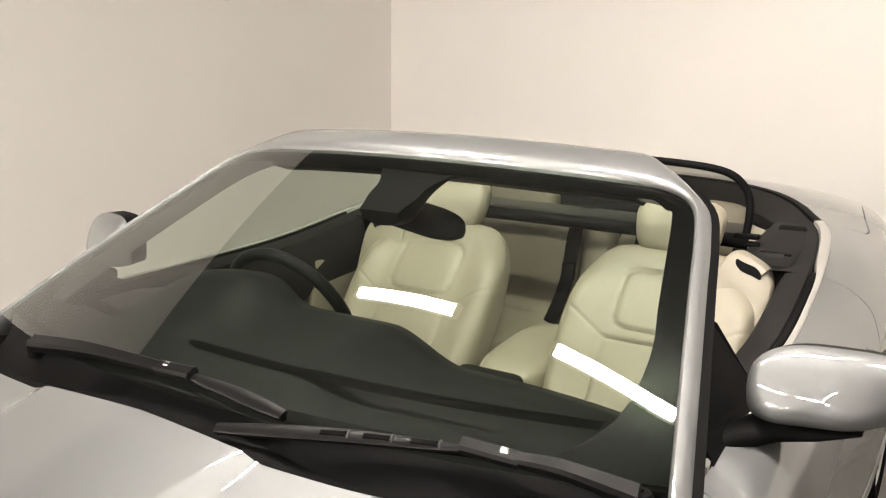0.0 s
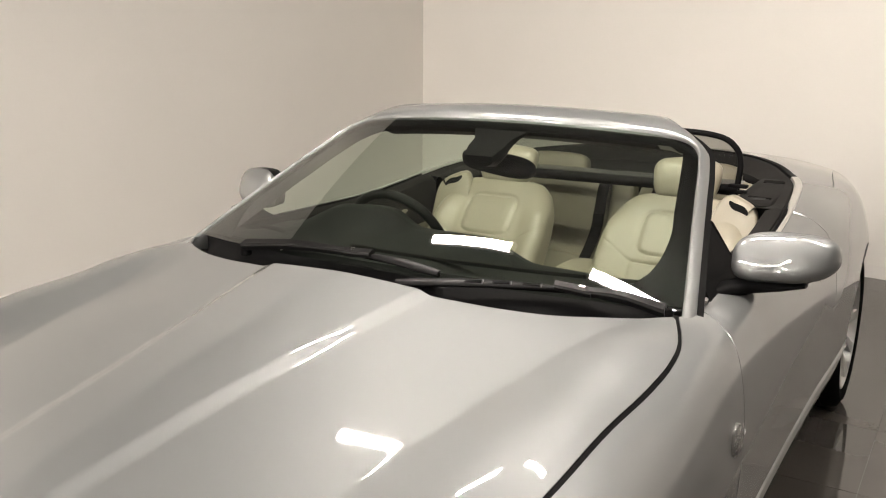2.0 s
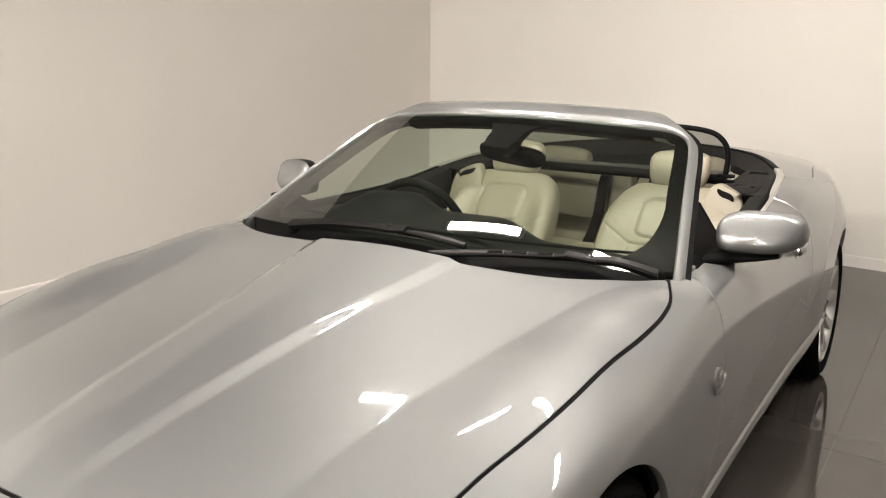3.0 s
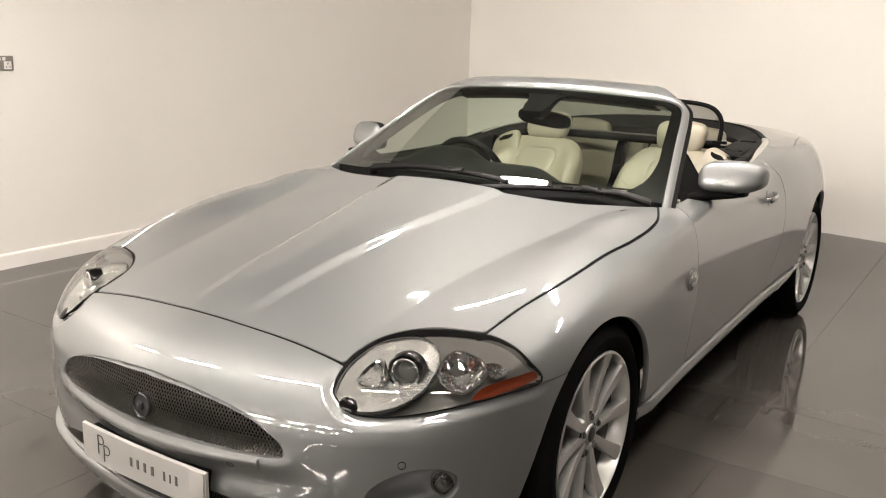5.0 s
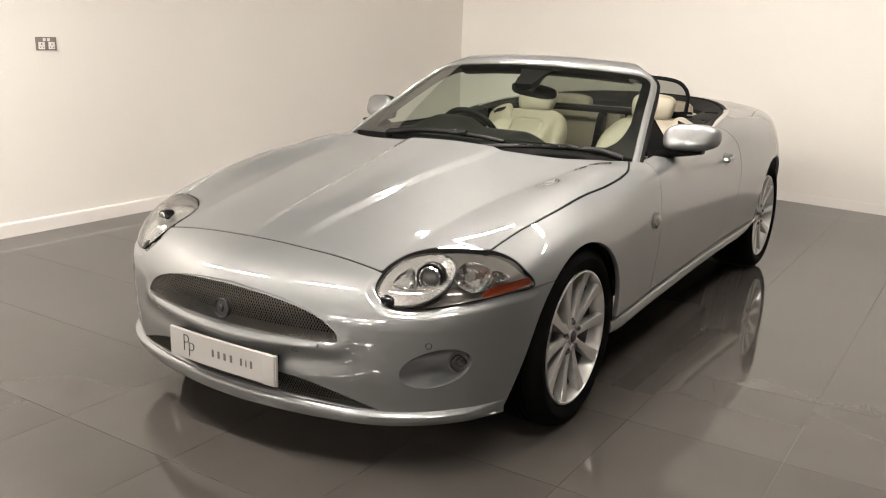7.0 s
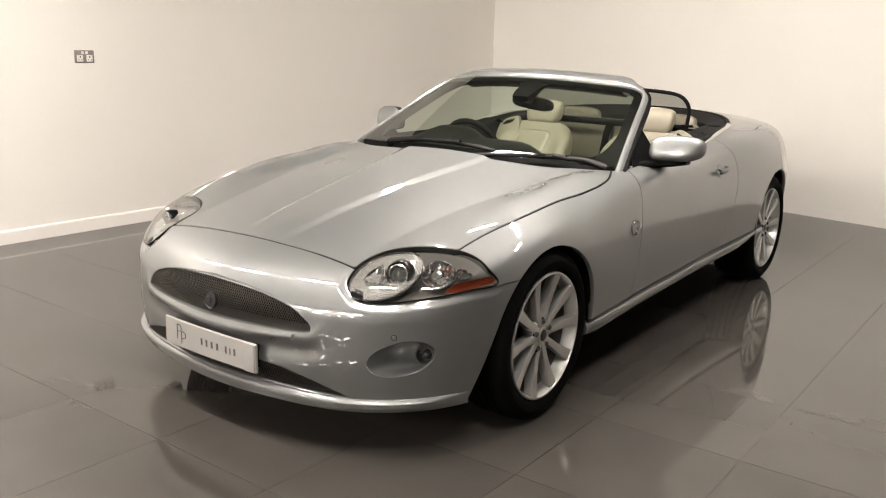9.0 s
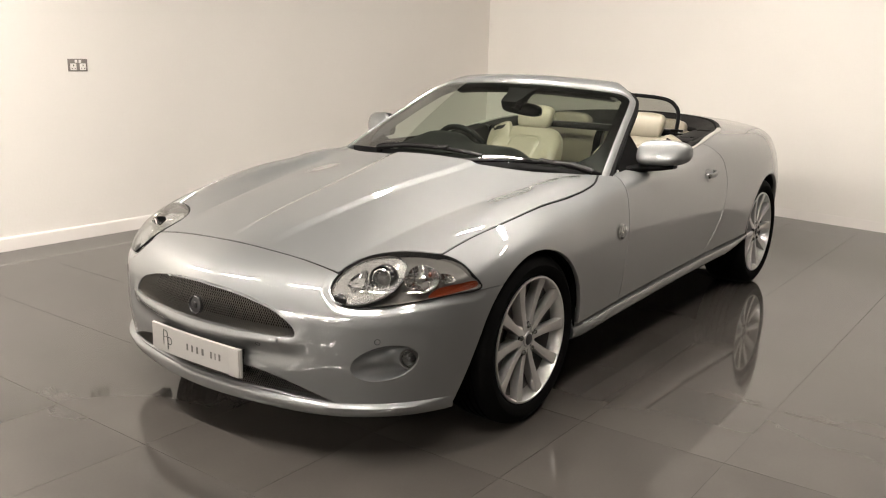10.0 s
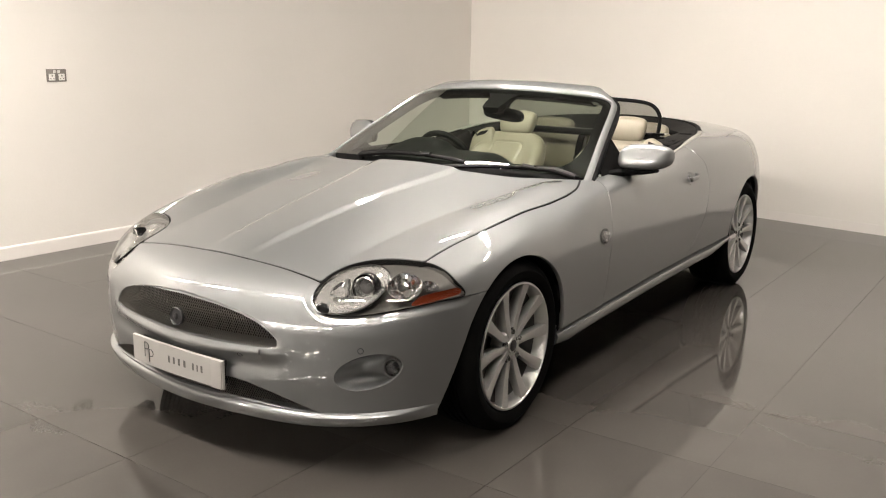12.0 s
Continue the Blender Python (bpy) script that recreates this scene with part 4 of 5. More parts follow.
def steering_wheel():
    m = pose(-0.37, 1.27, 0.822, 24, 0, 0)     # the wheel's plane leans back
    ob = new("steering_wheel")
    ob.parent = car
    tagged(ob, "black leather steering wheel on the right-hand side")
    bm = bmesh.new()
    pts = [m @ Vector((0.183 * math.cos(a), 0, 0.183 * math.sin(a))) for a in [2 * math.pi * i / 56 for i in range(57)]]
    tube(bm, pts, 0.0165, 10, False)
    part("rim", bm, LEATHER_DARK, ob)
    bm = bmesh.new()
    pillow(bm, (0.075, 0.035, 0.062), m @ Vector((0, -0.02, 0)), m.to_3x3().to_4x4(), (0.7, 0.7), 28, 14)
    part("hub", bm, LEATHER_DARK, ob)
    for a in (0, 180, 250, 290):
        t = radians(a)
        d = Vector((math.cos(t), 0, math.sin(t)))
        bm = bmesh.new()
        tube(bm, [m @ (d * r + Vector((0, -0.012, 0))) for r in (0.05, 0.11, 0.178)], [0.020, 0.013, 0.012], 8)
        part("spoke", bm, DARK_METAL, ob)
    bm = bmesh.new()
    tube(bm, [m @ Vector((0, -0.03, 0)), m @ Vector((0, -0.22, -0.03))], 0.04, 16)
    part("column", bm, LEATHER_DARK, ob)


steering_wheel()


def front_seat(x, s):
    """A sports seat: cushion, sculpted backrest, headrest on posts and a belt guide on its outer shoulder. s: the outer side."""
    ob = new("front_seat")
    ob.parent = car
    tagged(ob, "cream leather sports seat with stitched centre panel and headrest")
    rings = []
    base, lean = Vector((x, 1.70, 0.44)), Vector((0, 0.37, 0.50)).normalized()
    front = Vector((0, -lean.z, lean.y))
    tall = 0.62
    nr, na = 110, 200
    for j in range(nr + 1):
        t = j / nr
        v = t * tall
        w = float(curve(np.array([v]), [(0, 0.235), (0.15, 0.255), (0.32, 0.262), (0.45, 0.252), (0.54, 0.225), (0.59, 0.185), (0.612, 0.135), (0.62, 0.02)])[0])
        th = float(curve(np.array([v]), [(0, 0.085), (0.3, 0.075), (0.5, 0.06), (0.59, 0.045), (0.62, 0.006)])[0])
        ring = []
        for i in range(na):
            a = 2 * math.pi * i / na
            c, sn = math.cos(a), math.sin(a)
            lx = w * math.copysign(abs(c) ** 0.55, c)
            ly = th * math.copysign(abs(sn) ** 0.75, sn)
            if sn > 0:
                side = abs(lx) / max(w, 0.01)
                ly += 0.035 * float(step(0.5, 0.92, side)) * float(step(0.02, 0.12, v)) * float(step(0.58, 0.40, v))
                # seams: the centre panel's outline and its two flutes
                qx, qv = max(abs(lx) - 0.066, 0.0), max(abs(v - 0.425) - 0.050, 0.0)
                panel = math.hypot(qx, qv) - 0.040 if qx or qv else -0.02
                seam = min(abs(panel), abs(max(abs(lx) - 0.118, v - 0.300)) if v < 0.325 else 1)
                ly -= 0.0075 * math.exp(-(seam / 0.0048) ** 2)
                if v < 0.30 and abs(lx) < 0.115:
                    ly -= 0.004 * math.exp(-((abs(lx) - 0.038) / 0.007) ** 2)
                if panel < 0:
                    ly += 0.004 - 0.004 * math.exp(-((abs(lx) - 0.035) / 0.007) ** 2)
                diag = abs((abs(lx) - 0.118) - (v - 0.30) * 1.6)
                if abs(lx) > 0.118 and 0.30 < v < 0.42:
                    ly -= 0.004 * math.exp(-(diag / 0.005) ** 2)
            ring.append(base + Vector((lx, 0, 0)) + lean * v + front * ly)
        rings.append(ring)
    bm = bmesh.new()
    loft(bm, rings)
    part("backrest", bm, LEATHER, ob, crease=70)
    bm = bmesh.new()
    pillow(bm, (0.26, 0.28, 0.085), (x, 1.50, 0.455), pose(0, 0, 0, 8, 0, 0), (0.45, 0.6), 44, 18)
    part("seat_cushion", bm, LEATHER, ob)
    bm = bmesh.new()
    pillow(bm, (0.205, 0.25, 0.12), (x, 1.52, 0.36), None, (0.4, 0.5), 32, 12)
    part("seat_base", bm, TRIM, ob)
    top = base + lean * tall
    hr = top + Vector((0, 0.012, 0.066))
    rings = []
    for j in range(25):
        v = -0.082 + 0.156 * j / 24
        k = (1 - abs((v + 0.004) / 0.0785) ** 3.4) ** (1 / 2.6)
        rings.append([hr + Vector((0, 0.02 * v / 0.073, v)) + Vector((0.132 * (0.93 + 0.07 * (v / 0.073)) * k ** 0.7 * math.copysign(abs(math.cos(a)) ** 0.62, math.cos(a)), 0.058 * k * math.copysign(abs(math.sin(a)) ** 0.8, math.sin(a)) - 0.018 * math.cos(a) ** 2, 0))
                      for a in [2 * math.pi * i / 44 for i in range(44)]])
    bm = bmesh.new()
    loft(bm, rings)
    h = part("headrest", bm, LEATHER, ob, "cream leather headrest")
    for k in (-1, 1):
        bm = bmesh.new()
        tube(bm, [top + Vector((0.06 * k, 0.01, -0.03)), hr + Vector((0.06 * k, 0, -0.05))], 0.006, 8)
        part("post", bm, CHROME, h)
    # belt guide: a padded shoulder with a slot on the outer side
    edge = smooth_line([(0.10, -0.20), (0.125, -0.05), (0.150, 0.012), (0.180, 0.028), (0.215, 0.018), (0.258, -0.004), (0.277, -0.030), (0.282, -0.085), (0.268, -0.20)], 5, False)
    lie = lambda p, d: Vector((x + s * p[0], 2.005 + 0.55 * (p[1] - 0.0) - d, 0.938 + p[1]))
    mid = edge.mean(0)
    rings = []
    for k, d in ((0.93, -0.020), (1.0, -0.012), (1.0, 0.010), (0.955, 0.020), (0.90, 0.023)):
        rings.append([lie(mid + (p - mid) * k, d) for p in edge])
    bm = bmesh.new()
    loft(bm, rings)
    g = part("belt_guide", bm, LEATHER, ob, "cream padded seat belt guide with a slot", crease=60)
    slot = [np.array((0.2135 + 0.036 * math.copysign(abs(math.cos(q)) ** 0.6, math.cos(q)), -0.010 + 0.0115 * math.copysign(abs(math.sin(q)) ** 0.7, math.sin(q)) - 0.017 * math.cos(q))) for q in [2 * math.pi * i / 28 for i in range(28)]]
    bm = bmesh.new()
    loft(bm, [[lie(p, -0.022) for p in slot], [lie(p, 0.0245) for p in slot]])
    part("belt_slot", bm, BLACK, g, "dark slot")
    return ob


front_seat(0.372, 1)
front_seat(-0.372, -1)


def centre_console():
    bm = bmesh.new()
    box(bm, (0.20, 0.75, 0.17), (0.0, 1.30, 0.545), 0.03, None, 3)
    part("console", bm, TRIM, car)
    ob = new("armrest")
    ob.parent = car
    tagged(ob, "cream leather armrest lid with a chrome latch")
    bm = bmesh.new()
    pillow(bm, (0.105, 0.225, 0.07), (0.02, 1.885, 0.585), pose(0, 0, 0, 3, 0, 0), (0.55, 0.6), 40, 18)
    part("pad", bm, LEATHER, ob)
    bm = bmesh.new()
    box(bm, (0.062, 0.020, 0.034), (0.025, 1.668, 0.600), 0.006, pose(0, 0, 0, 28, 0, 0), 3)
    part("latch", bm, SATIN, ob, "satin metal latch")


centre_console()


def rear_bench():
    for x in (-0.33, 0.33):
        ob = new("rear_seat")
        ob.parent = car
        tagged(ob, "cream leather rear seat shell")
        bm = bmesh.new()
        pillow(bm, (0.27, 0.075, 0.24), (x, 2.41, 0.73), pose(0, 0, 0, -14, 0, 0), (0.45, 0.5), 44, 18)
        part("rear_backrest", bm, LEATHER, ob)
        bm = bmesh.new()
        pillow(bm, (0.26, 0.21, 0.075), (x, 2.20, 0.53), None, (0.45, 0.55), 40, 16)
        part("rear_cushion", bm, LEATHER, ob)
        bm = bmesh.new()
        pillow(bm, (0.145, 0.05, 0.060), (x, 2.475, 0.962), pose(0, 0, 0, -10, 0, 0), (0.55, 0.6), 36, 16)
        part("rear_headrest", bm, LEATHER, ob)
    bm = bmesh.new()
    box(bm, (0.10, 0.09, 0.46), (0, 2.40, 0.70), 0.02, pose(0, 0, 0, -12, 0, 0), 3)
    part("rear_divider", bm, LEATHER, car, "cream leather divider between the rear seats")
    for x in (-0.075, 0.16):
        bm = bmesh.new()
        line = smooth_line([(x + 0.03, 2.42, 0.97), (x + 0.015, 2.345, 0.90), (x, 2.315, 0.72), (x - 0.03, 2.25, 0.58)], 6)
        loft(bm, [[(p[0] - 0.024, p[1], p[2]), (p[0] + 0.024, p[1], p[2]), (p[0] + 0.024, p[1] - 0.003, p[2]), (p[0] - 0.024, p[1] - 0.003, p[2])] for p in line])
        b = part("seat_belt", bm, CLOTH, car, "black webbing seat belt")
        bm = bmesh.new()
        box(bm, (0.045, 0.02, 0.06), (x + 0.005, 2.32, 0.76), 0.006)
        part("belt_tongue", bm, BLACK, b)


rear_bench()


def wind_deflector():
    ob = new("wind_deflector")
    ob.parent = car
    tagged(ob, "black wind deflector hoop with a fine net behind the front seats")
    y = 2.185
    hoop = smooth_line([(-0.528, y - 0.02, 0.95), (-0.532, y, 1.06), (-0.506, y, 1.122), (-0.44, y, 1.157), (-0.28, y, 1.170), (0, y, 1.174), (0.28, y, 1.170), (0.44, y, 1.157), (0.506, y, 1.122), (0.532, y, 1.06), (0.528, y - 0.02, 0.95)], 8)
    bm = bmesh.new()
    tube(bm, hoop, 0.0115, 10)
    part("hoop", bm, BLACK, ob)
    bm = bmesh.new()
    tube(bm, [(-0.535, y - 0.015, 0.962), (0.535, y - 0.015, 0.962)], 0.021, 12)
    part("lower_bar", bm, BLACK, ob)
    bm = bmesh.new()
    ring = [(float(p[0]) * 0.985, y, float(p[2]) - 0.005) for p in hoop]
    a = [bm.verts.new(p) for p in ring]
    bm.faces.new(a)
    net = part("net", bm, NET, ob, "fine see-through black net", smooth=False)
    net.visible_shadow = False
    bm = bmesh.new()
    bm.faces.new([bm.verts.new(p) for p in ((-0.52, y - 0.01, 0.955), (0.52, y - 0.01, 0.955), (0.50, y + 0.24, 0.965), (-0.50, y + 0.24, 0.965))])
    part("lower_net", bm, NET, ob, "fine see-through black net over the rear seats", smooth=False)
    for s in (-1, 1):
        bm = bmesh.new()
        for k in range(3):
            box(bm, (0.07, 0.03, 0.014), (0.535 * s, y - 0.02, 0.935 + 0.022 * k), 0.005)
        part("clamp", bm, BLACK, ob)


wind_deflector()


def cabin_lining():
    """The black lining round the opening: door caps, seals, and the well behind the rear seats."""
    half = smooth_line([(0.786, 0.86), (0.785, 1.13), (0.786, 1.5), (0.778, 1.76), (0.764, 2.04), (0.735, 2.3), (0.700, 2.45), (0.655, 2.56), (0.575, 2.74), (0.45, 2.90), (0.26, 2.99), (0, 3.02)], 8)
    top = lambda x, y: float(cast(np.array([[x, y, 0.5]]), np.array([[0.0, 0, 1]]), hull)[0][2])
    for s in (1, -1):
        seal, trim, cap, well = [], [], [], []
        for i, (x, y) in enumerate(half):
            z = top(x, y)
            d = half[min(i + 1, len(half) - 1)] - half[max(i - 1, 0)]
            inn = np.array([-d[1], d[0]]) / np.linalg.norm(d)
            at = lambda k, h: (s * (x + inn[0] * k), y + inn[1] * k, z + h)
            if y < 1.985:
                seal.append([at(0.016, -0.012), at(0.017, 0.002), at(0.024, 0.006), at(0.030, 0.001), at(0.036, -0.012)])
                cap.append([at(0.030, -0.010), at(0.036, 0.000), at(0.055, 0.003), at(0.090, -0.008), at(0.105, -0.035), at(0.100, -0.16), at(0.080, -0.20), at(0.02, -0.20)])
            w = 0.016 + 0.014 * float(step(1.90, 2.10, y))
            trim.append([at(-0.001, -0.010), at(0.000, 0.003), at(0.005, 0.006), at(w - 0.004, 0.005), at(w, -0.010)])
            if y > 1.96:
                k = min(1.0, (y - 1.96) / 0.1)
                well.append([at(0.030, -0.004), at(0.036, 0.001), at(0.075, -0.012 * k), at(0.13, -0.03 * k), at(0.17, -0.055), at(0.18, -0.20), at(0.18, -0.42)])
        bm = bmesh.new()
        loft(bm, seal)
        part("door_seal", bm, BLACK, car)
        bm = bmesh.new()
        loft(bm, cap, False)
        part("door_cap", bm, TRIM, car, "charcoal upper door lining")
        cut = max(i for i, r in enumerate(trim) if r[0][1] < 2.50)
        bm = bmesh.new()
        loft(bm, trim[:cut + 1])
        part("waist_trim", bm, SATIN, car, "bright satin trim along the door top and roof well")
        bm = bmesh.new()
        loft(bm, trim[cut:])
        part("well_edge", bm, BLACK, car, "black edge of the roof well")
        bm = bmesh.new()
        loft(bm, well, False)
        part("roof_well", bm, TRIM, car, "charcoal lining of the roof well")
        # door card
        bm = bmesh.new()
        box(bm, (0.05, 1.10, 0.34), (0.725 * s, 1.40, 0.52), 0.03, None, 3)
        part("door_card", bm, LEATHER, car, "cream leather door card")
        bm = bmesh.new()
        pillow(bm, (0.045, 0.30, 0.03), (0.68 * s, 1.42, 0.62), None, (0.5, 0.6), 28, 10)
        part("door_armrest", bm, LEATHER, car)
        bm = bmesh.new()
        box(bm, (0.03, 0.30, 0.22), (0.70 * s, 1.87, 0.725), 0.012, pose(0, 0, 0, 0, -6 * s, 0), 3)
        part("quarter_trim", bm, LEATHER, car, "cream leather trim beside the rear seat")
        # flat side cover with an open slot and the front seat belt coming out of it
        rows = []
        for y, z in ((2.02, 0.935), (2.06, 0.948), (2.20, 0.958), (2.36, 0.968), (2.48, 0.972), (2.54, 0.966)):
            rows.append([(s * x, y, z + d) for x, d in ((0.535, -0.10), (0.540, -0.012), (0.552, -0.001), (0.60, 0.002), (0.68, 0.001), (0.70, -0.02), (0.70, -0.10))])
        bm = bmesh.new()
        loft(bm, rows)
        cover = part("side_cover", bm, TRIM, car, "charcoal cover beside the rear seat")
        bm = bmesh.new()
        box(bm, (0.092, 0.055, 0.006), (0.622 * s, 2.405, 0.9705), 0.002, pose(0, 0, 0, 3, 0, 6 * s))
        part("cover_slot", bm, CLOTH, cover)
        bm = bmesh.new()
        box(bm, (0.082, 0.014, 0.006), (0.628 * s, 2.10, 0.9525), 0.002, pose(0, 0, 0, 4, 0, -10 * s))
        part("belt_slot", bm, CLOTH, cover)
        line = smooth_line([(0.628, 2.10, 0.952), (0.629, 2.072, 0.955), (0.630, 2.045, 0.925), (0.634, 2.03, 0.84), (0.642, 2.01, 0.70)], 6)
        bm = bmesh.new()
        loft(bm, [[(s * (p[0] - 0.024), p[1], p[2]), (s * (p[0] + 0.024), p[1] + 0.006, p[2]), (s * (p[0] + 0.024), p[1] + 0.003, p[2]), (s * (p[0] - 0.024), p[1] - 0.003, p[2])] for p in line])
        part("front_seat_belt", bm, WEBBING, car, "dark grey seat belt webbing")
    bm = bmesh.new()
    box(bm, (1.42, 0.04, 0.50), (0, 2.56, 0.70), 0.01)
    part("rear_bulkhead", bm, TRIM, car)
    bm = bmesh.new()
    box(bm, (1.10, 0.34, 0.02), (0, 2.66, 0.950), 0.008)
    box(bm, (0.72, 0.20, 0.02), (0, 2.86, 0.945), 0.008)
    part("roof_stack", bm, CLOTH, car, "folded black cloth roof lying in its well")


cabin_lining()


# ---- door mirrors ----
def door_mirror(s):
    mx, my, mz = (0.912, 1.095, 0.961) if s > 0 else (0.912, 1.175, 0.970)
    ob = new("door_mirror")
    ob.parent = car
    tagged(ob, "silver door mirror on a black foot")
    half, low = (0.121, 0.058) if s > 0 else (0.100, 0.066)
    nu, nv = 48, 22
    rings = []
    for j in range(nv + 1):
        t = math.pi / 2 * j / nv        # from the domed front to the open back
        k, y = max(math.sin(t) ** 0.62, 0.015), -0.090 * math.cos(t) ** 0.9 if j < nv else 0.0
        ring = []
        for i in range(nu):
            a = 2 * math.pi * i / nu
            c, q = math.cos(a), math.sin(a)
            lx = half * math.copysign(abs(c) ** 0.66, c)
            lz = (0.066 if q > 0 else low) * math.copysign(abs(q) ** 0.70, q) * (1.0 - 0.10 * c)
            q0 = k * lz + 0.022
            lean = 0.275 * (q0 + math.hypot(q0, 0.024)) * math.cos(t)      # the upper face leans back over a crease
            ring.append((s * (mx + k * lx), my + y + lean + 0.035 * k * c, mz + k * lz + 0.008 * k * c))
        rings.append(ring)
    bm = bmesh.new()
    loft(bm, rings, True, False)
    bm.verts.ensure_lookup_table()
    bm.faces.new([bm.verts[i] for i in range(nu)])
    part("mirror_cap", bm, PAINT, ob, crease=60)
    bm = bmesh.new()
    back = [tuple(p) for p in rings[-1]]
    cx = Vector((s * mx, my, mz))
    inner = [tuple(cx.lerp(Vector(p), 0.90) + Vector((0, -0.012, 0))) for p in back]
    loft(bm, [back, [tuple(cx.lerp(Vector(p), 0.94) + Vector((0, 0.052 if s < 0 else 0.026, 0))) for p in back], [tuple(cx.lerp(Vector(p), 0.90) + Vector((0, 0.056 if s < 0 else 0.030, 0))) for p in back], inner], True, False)
    part("mirror_rim", bm, BLACK, ob)
    bm = bmesh.new()
    bm.faces.new([bm.verts.new(p) for p in inner])
    part("mirror_face", bm, MIRROR, ob, "mirror glass")
    # black underside and foot
    bm = bmesh.new()
    foot = [((0.780, 1.00, 0.880), 0.065, 0.022), ((0.81, 1.03, 0.888), 0.060, 0.024), ((0.85, 1.065, 0.894), 0.058, 0.020), ((0.91, 1.085, 0.897), 0.052, 0.014), ((0.965, 1.10, 0.902), 0.030, 0.008)]
    rr = [[(s * p[0], p[1] + a * math.cos(q), p[2] + b * math.sin(q)) for q in [2 * math.pi * i / 20 for i in range(20)]] for p, a, b in foot]
    loft(bm, rr)
    part("mirror_foot", bm, BLACK, ob)
    # triangular base plate at the foot of the pillar
    bm = bmesh.new()
    tri = [(0.806, 0.86, 0.868), (0.806, 1.20, 0.874), (0.785, 1.17, 0.905), (0.722, 1.115, 1.030), (0.712, 1.10, 1.040), (0.705, 1.075, 1.035), (0.765, 0.905, 0.915)]
    if s < 0:
        tri = [(0.806, 0.86, 0.868), (0.806, 1.12, 0.874), (0.790, 1.08, 0.892), (0.768, 0.985, 0.935), (0.765, 0.90, 0.915)]
    ring = [(s * x, y, z) for x, y, z in tri]
    loft(bm, [ring, [(p[0] - s * 0.03, p[1], p[2]) for p in ring]])
    part("corner_plate", bm, BLACK, ob, smooth=False)
    return ob


door_mirror(1)
door_mirror(-1)


# ---- wheels ----
def wheel(name, at, s, wide):
    """A wheel whose outer face looks along +x; s turns it to the other side."""
    ob = new(name)
    ob.parent = car
    ob.matrix_local = Matrix.Translation(at) @ (pose(0, 0, 0, 2, 0, 0) if s > 0 else pose(0, 0, 0, 2, 0, 180))
    tagged(ob, "ten-spoke silver alloy wheel with a low black tyre")
    key = round(wide, 3)
    if key in MADE:
        for src in MADE[key]:
            c = src.copy()
            scene.collection.objects.link(c)
            c.parent = ob
            for sub in src.children:
                d = sub.copy()
                scene.collection.objects.link(d)
                d.parent = c
        return ob
    made = []
    h = wide / 2
    R, r = 0.336, 0.249
    prof = [(r - 0.012, h - 0.040), (r, h - 0.012), (r + 0.010, h - 0.004), (r + 0.022, h + 0.003), (r + 0.045, h + 0.005), (R - 0.030, h - 0.002), (R - 0.012, h - 0.013), (R - 0.003, h - 0.030), (R, h - 0.05)]
    for k in range(5):
        x = h - 0.055 - k * (wide - 0.11) / 4
        prof += [(R, x), (R - 0.007, x - 0.003), (R - 0.007, x - 0.009), (R, x - 0.012)] if k < 4 else [(R, x)]
    prof += [(R - 0.012, -h + 0.013), (R - 0.04, -h), (r + 0.02, -h), (r, -h + 0.012), (r - 0.012, -h + 0.04)]
    bm = bmesh.new()
    lathe(bm, prof, 96)
    made.append(part("tyre", bm, RUBBER, ob, "low-profile black tyre", crease=35))
    # rim: lip, barrel
    bm = bmesh.new()
    lathe(bm, [(r - 0.001, h - 0.020), (r + 0.002, h - 0.010), (r, h - 0.004), (r - 0.006, h - 0.003), (r - 0.010, h - 0.010), (r - 0.014, h - 0.040), (r - 0.020, h - 0.060)], 96)
    made.append(part("rim", bm, ALLOY, ob, crease=30))
    # inner barrel: shade behind the spokes is put into its dark colour
    bm = bmesh.new()
    lathe(bm, [(r - 0.0195, h - 0.058), (r - 0.034, h - 0.085), (r - 0.045, h - 0.11), (r - 0.048, -h + 0.05), (r - 0.03, -h + 0.02)], 96)
    made.append(part("barrel", bm, BARREL_SHADED, ob, "silver inner barrel, coloured dark for the shade behind the spokes"))
    # ten blades, dished towards the hub, each with a flat face and deep flanks
    hub_x, out_x = h - 0.024, h - 0.007
    for k in range(10):
        a = 2 * math.pi * k / 10
        rings = []
        for t in np.linspace(0, 1, 14):
            q = 0.040 + (r - 0.009 - 0.040) * t
            w = 0.0128 + 0.0052 * t + 0.0065 * t ** 3
            x = hub_x + (out_x - hub_x) * (t ** 1.5) - 0.003 * math.sin(math.pi * t)
            thick = 0.050 - 0.016 * t
            ring = []
            for u, d in ((-1, 0.006), (-0.93, 0.001), (-0.5, 0.0), (0, -0.0008), (0.5, 0.0), (0.93, 0.001), (1, 0.006), (0.80, thick), (-0.80, thick)):
                ring.append((x - d, q * math.cos(a) - u * w * math.sin(a), q * math.sin(a) + u * w * math.cos(a)))
            rings.append(ring)
        bm = bmesh.new()
        loft(bm, rings)
        made.append(part("spoke", bm, ALLOY, ob, crease=28))
    bm = bmesh.new()
    lathe(bm, [(0.028, hub_x - 0.002), (0.042, hub_x - 0.003), (0.062, hub_x - 0.006), (0.067, hub_x - 0.016), (0.064, hub_x - 0.06)], 60)
    made.append(part("hub", bm, ALLOY, ob))
    bm = bmesh.new()
    lathe(bm, [(0.0005, hub_x + 0.006), (0.018, hub_x + 0.006), (0.024, hub_x + 0.003), (0.029, hub_x + 0.004), (0.031, hub_x - 0.002)], 40)
    cap = part("centre_cap", bm, ALLOY, ob, "round centre cap with a dark emblem")
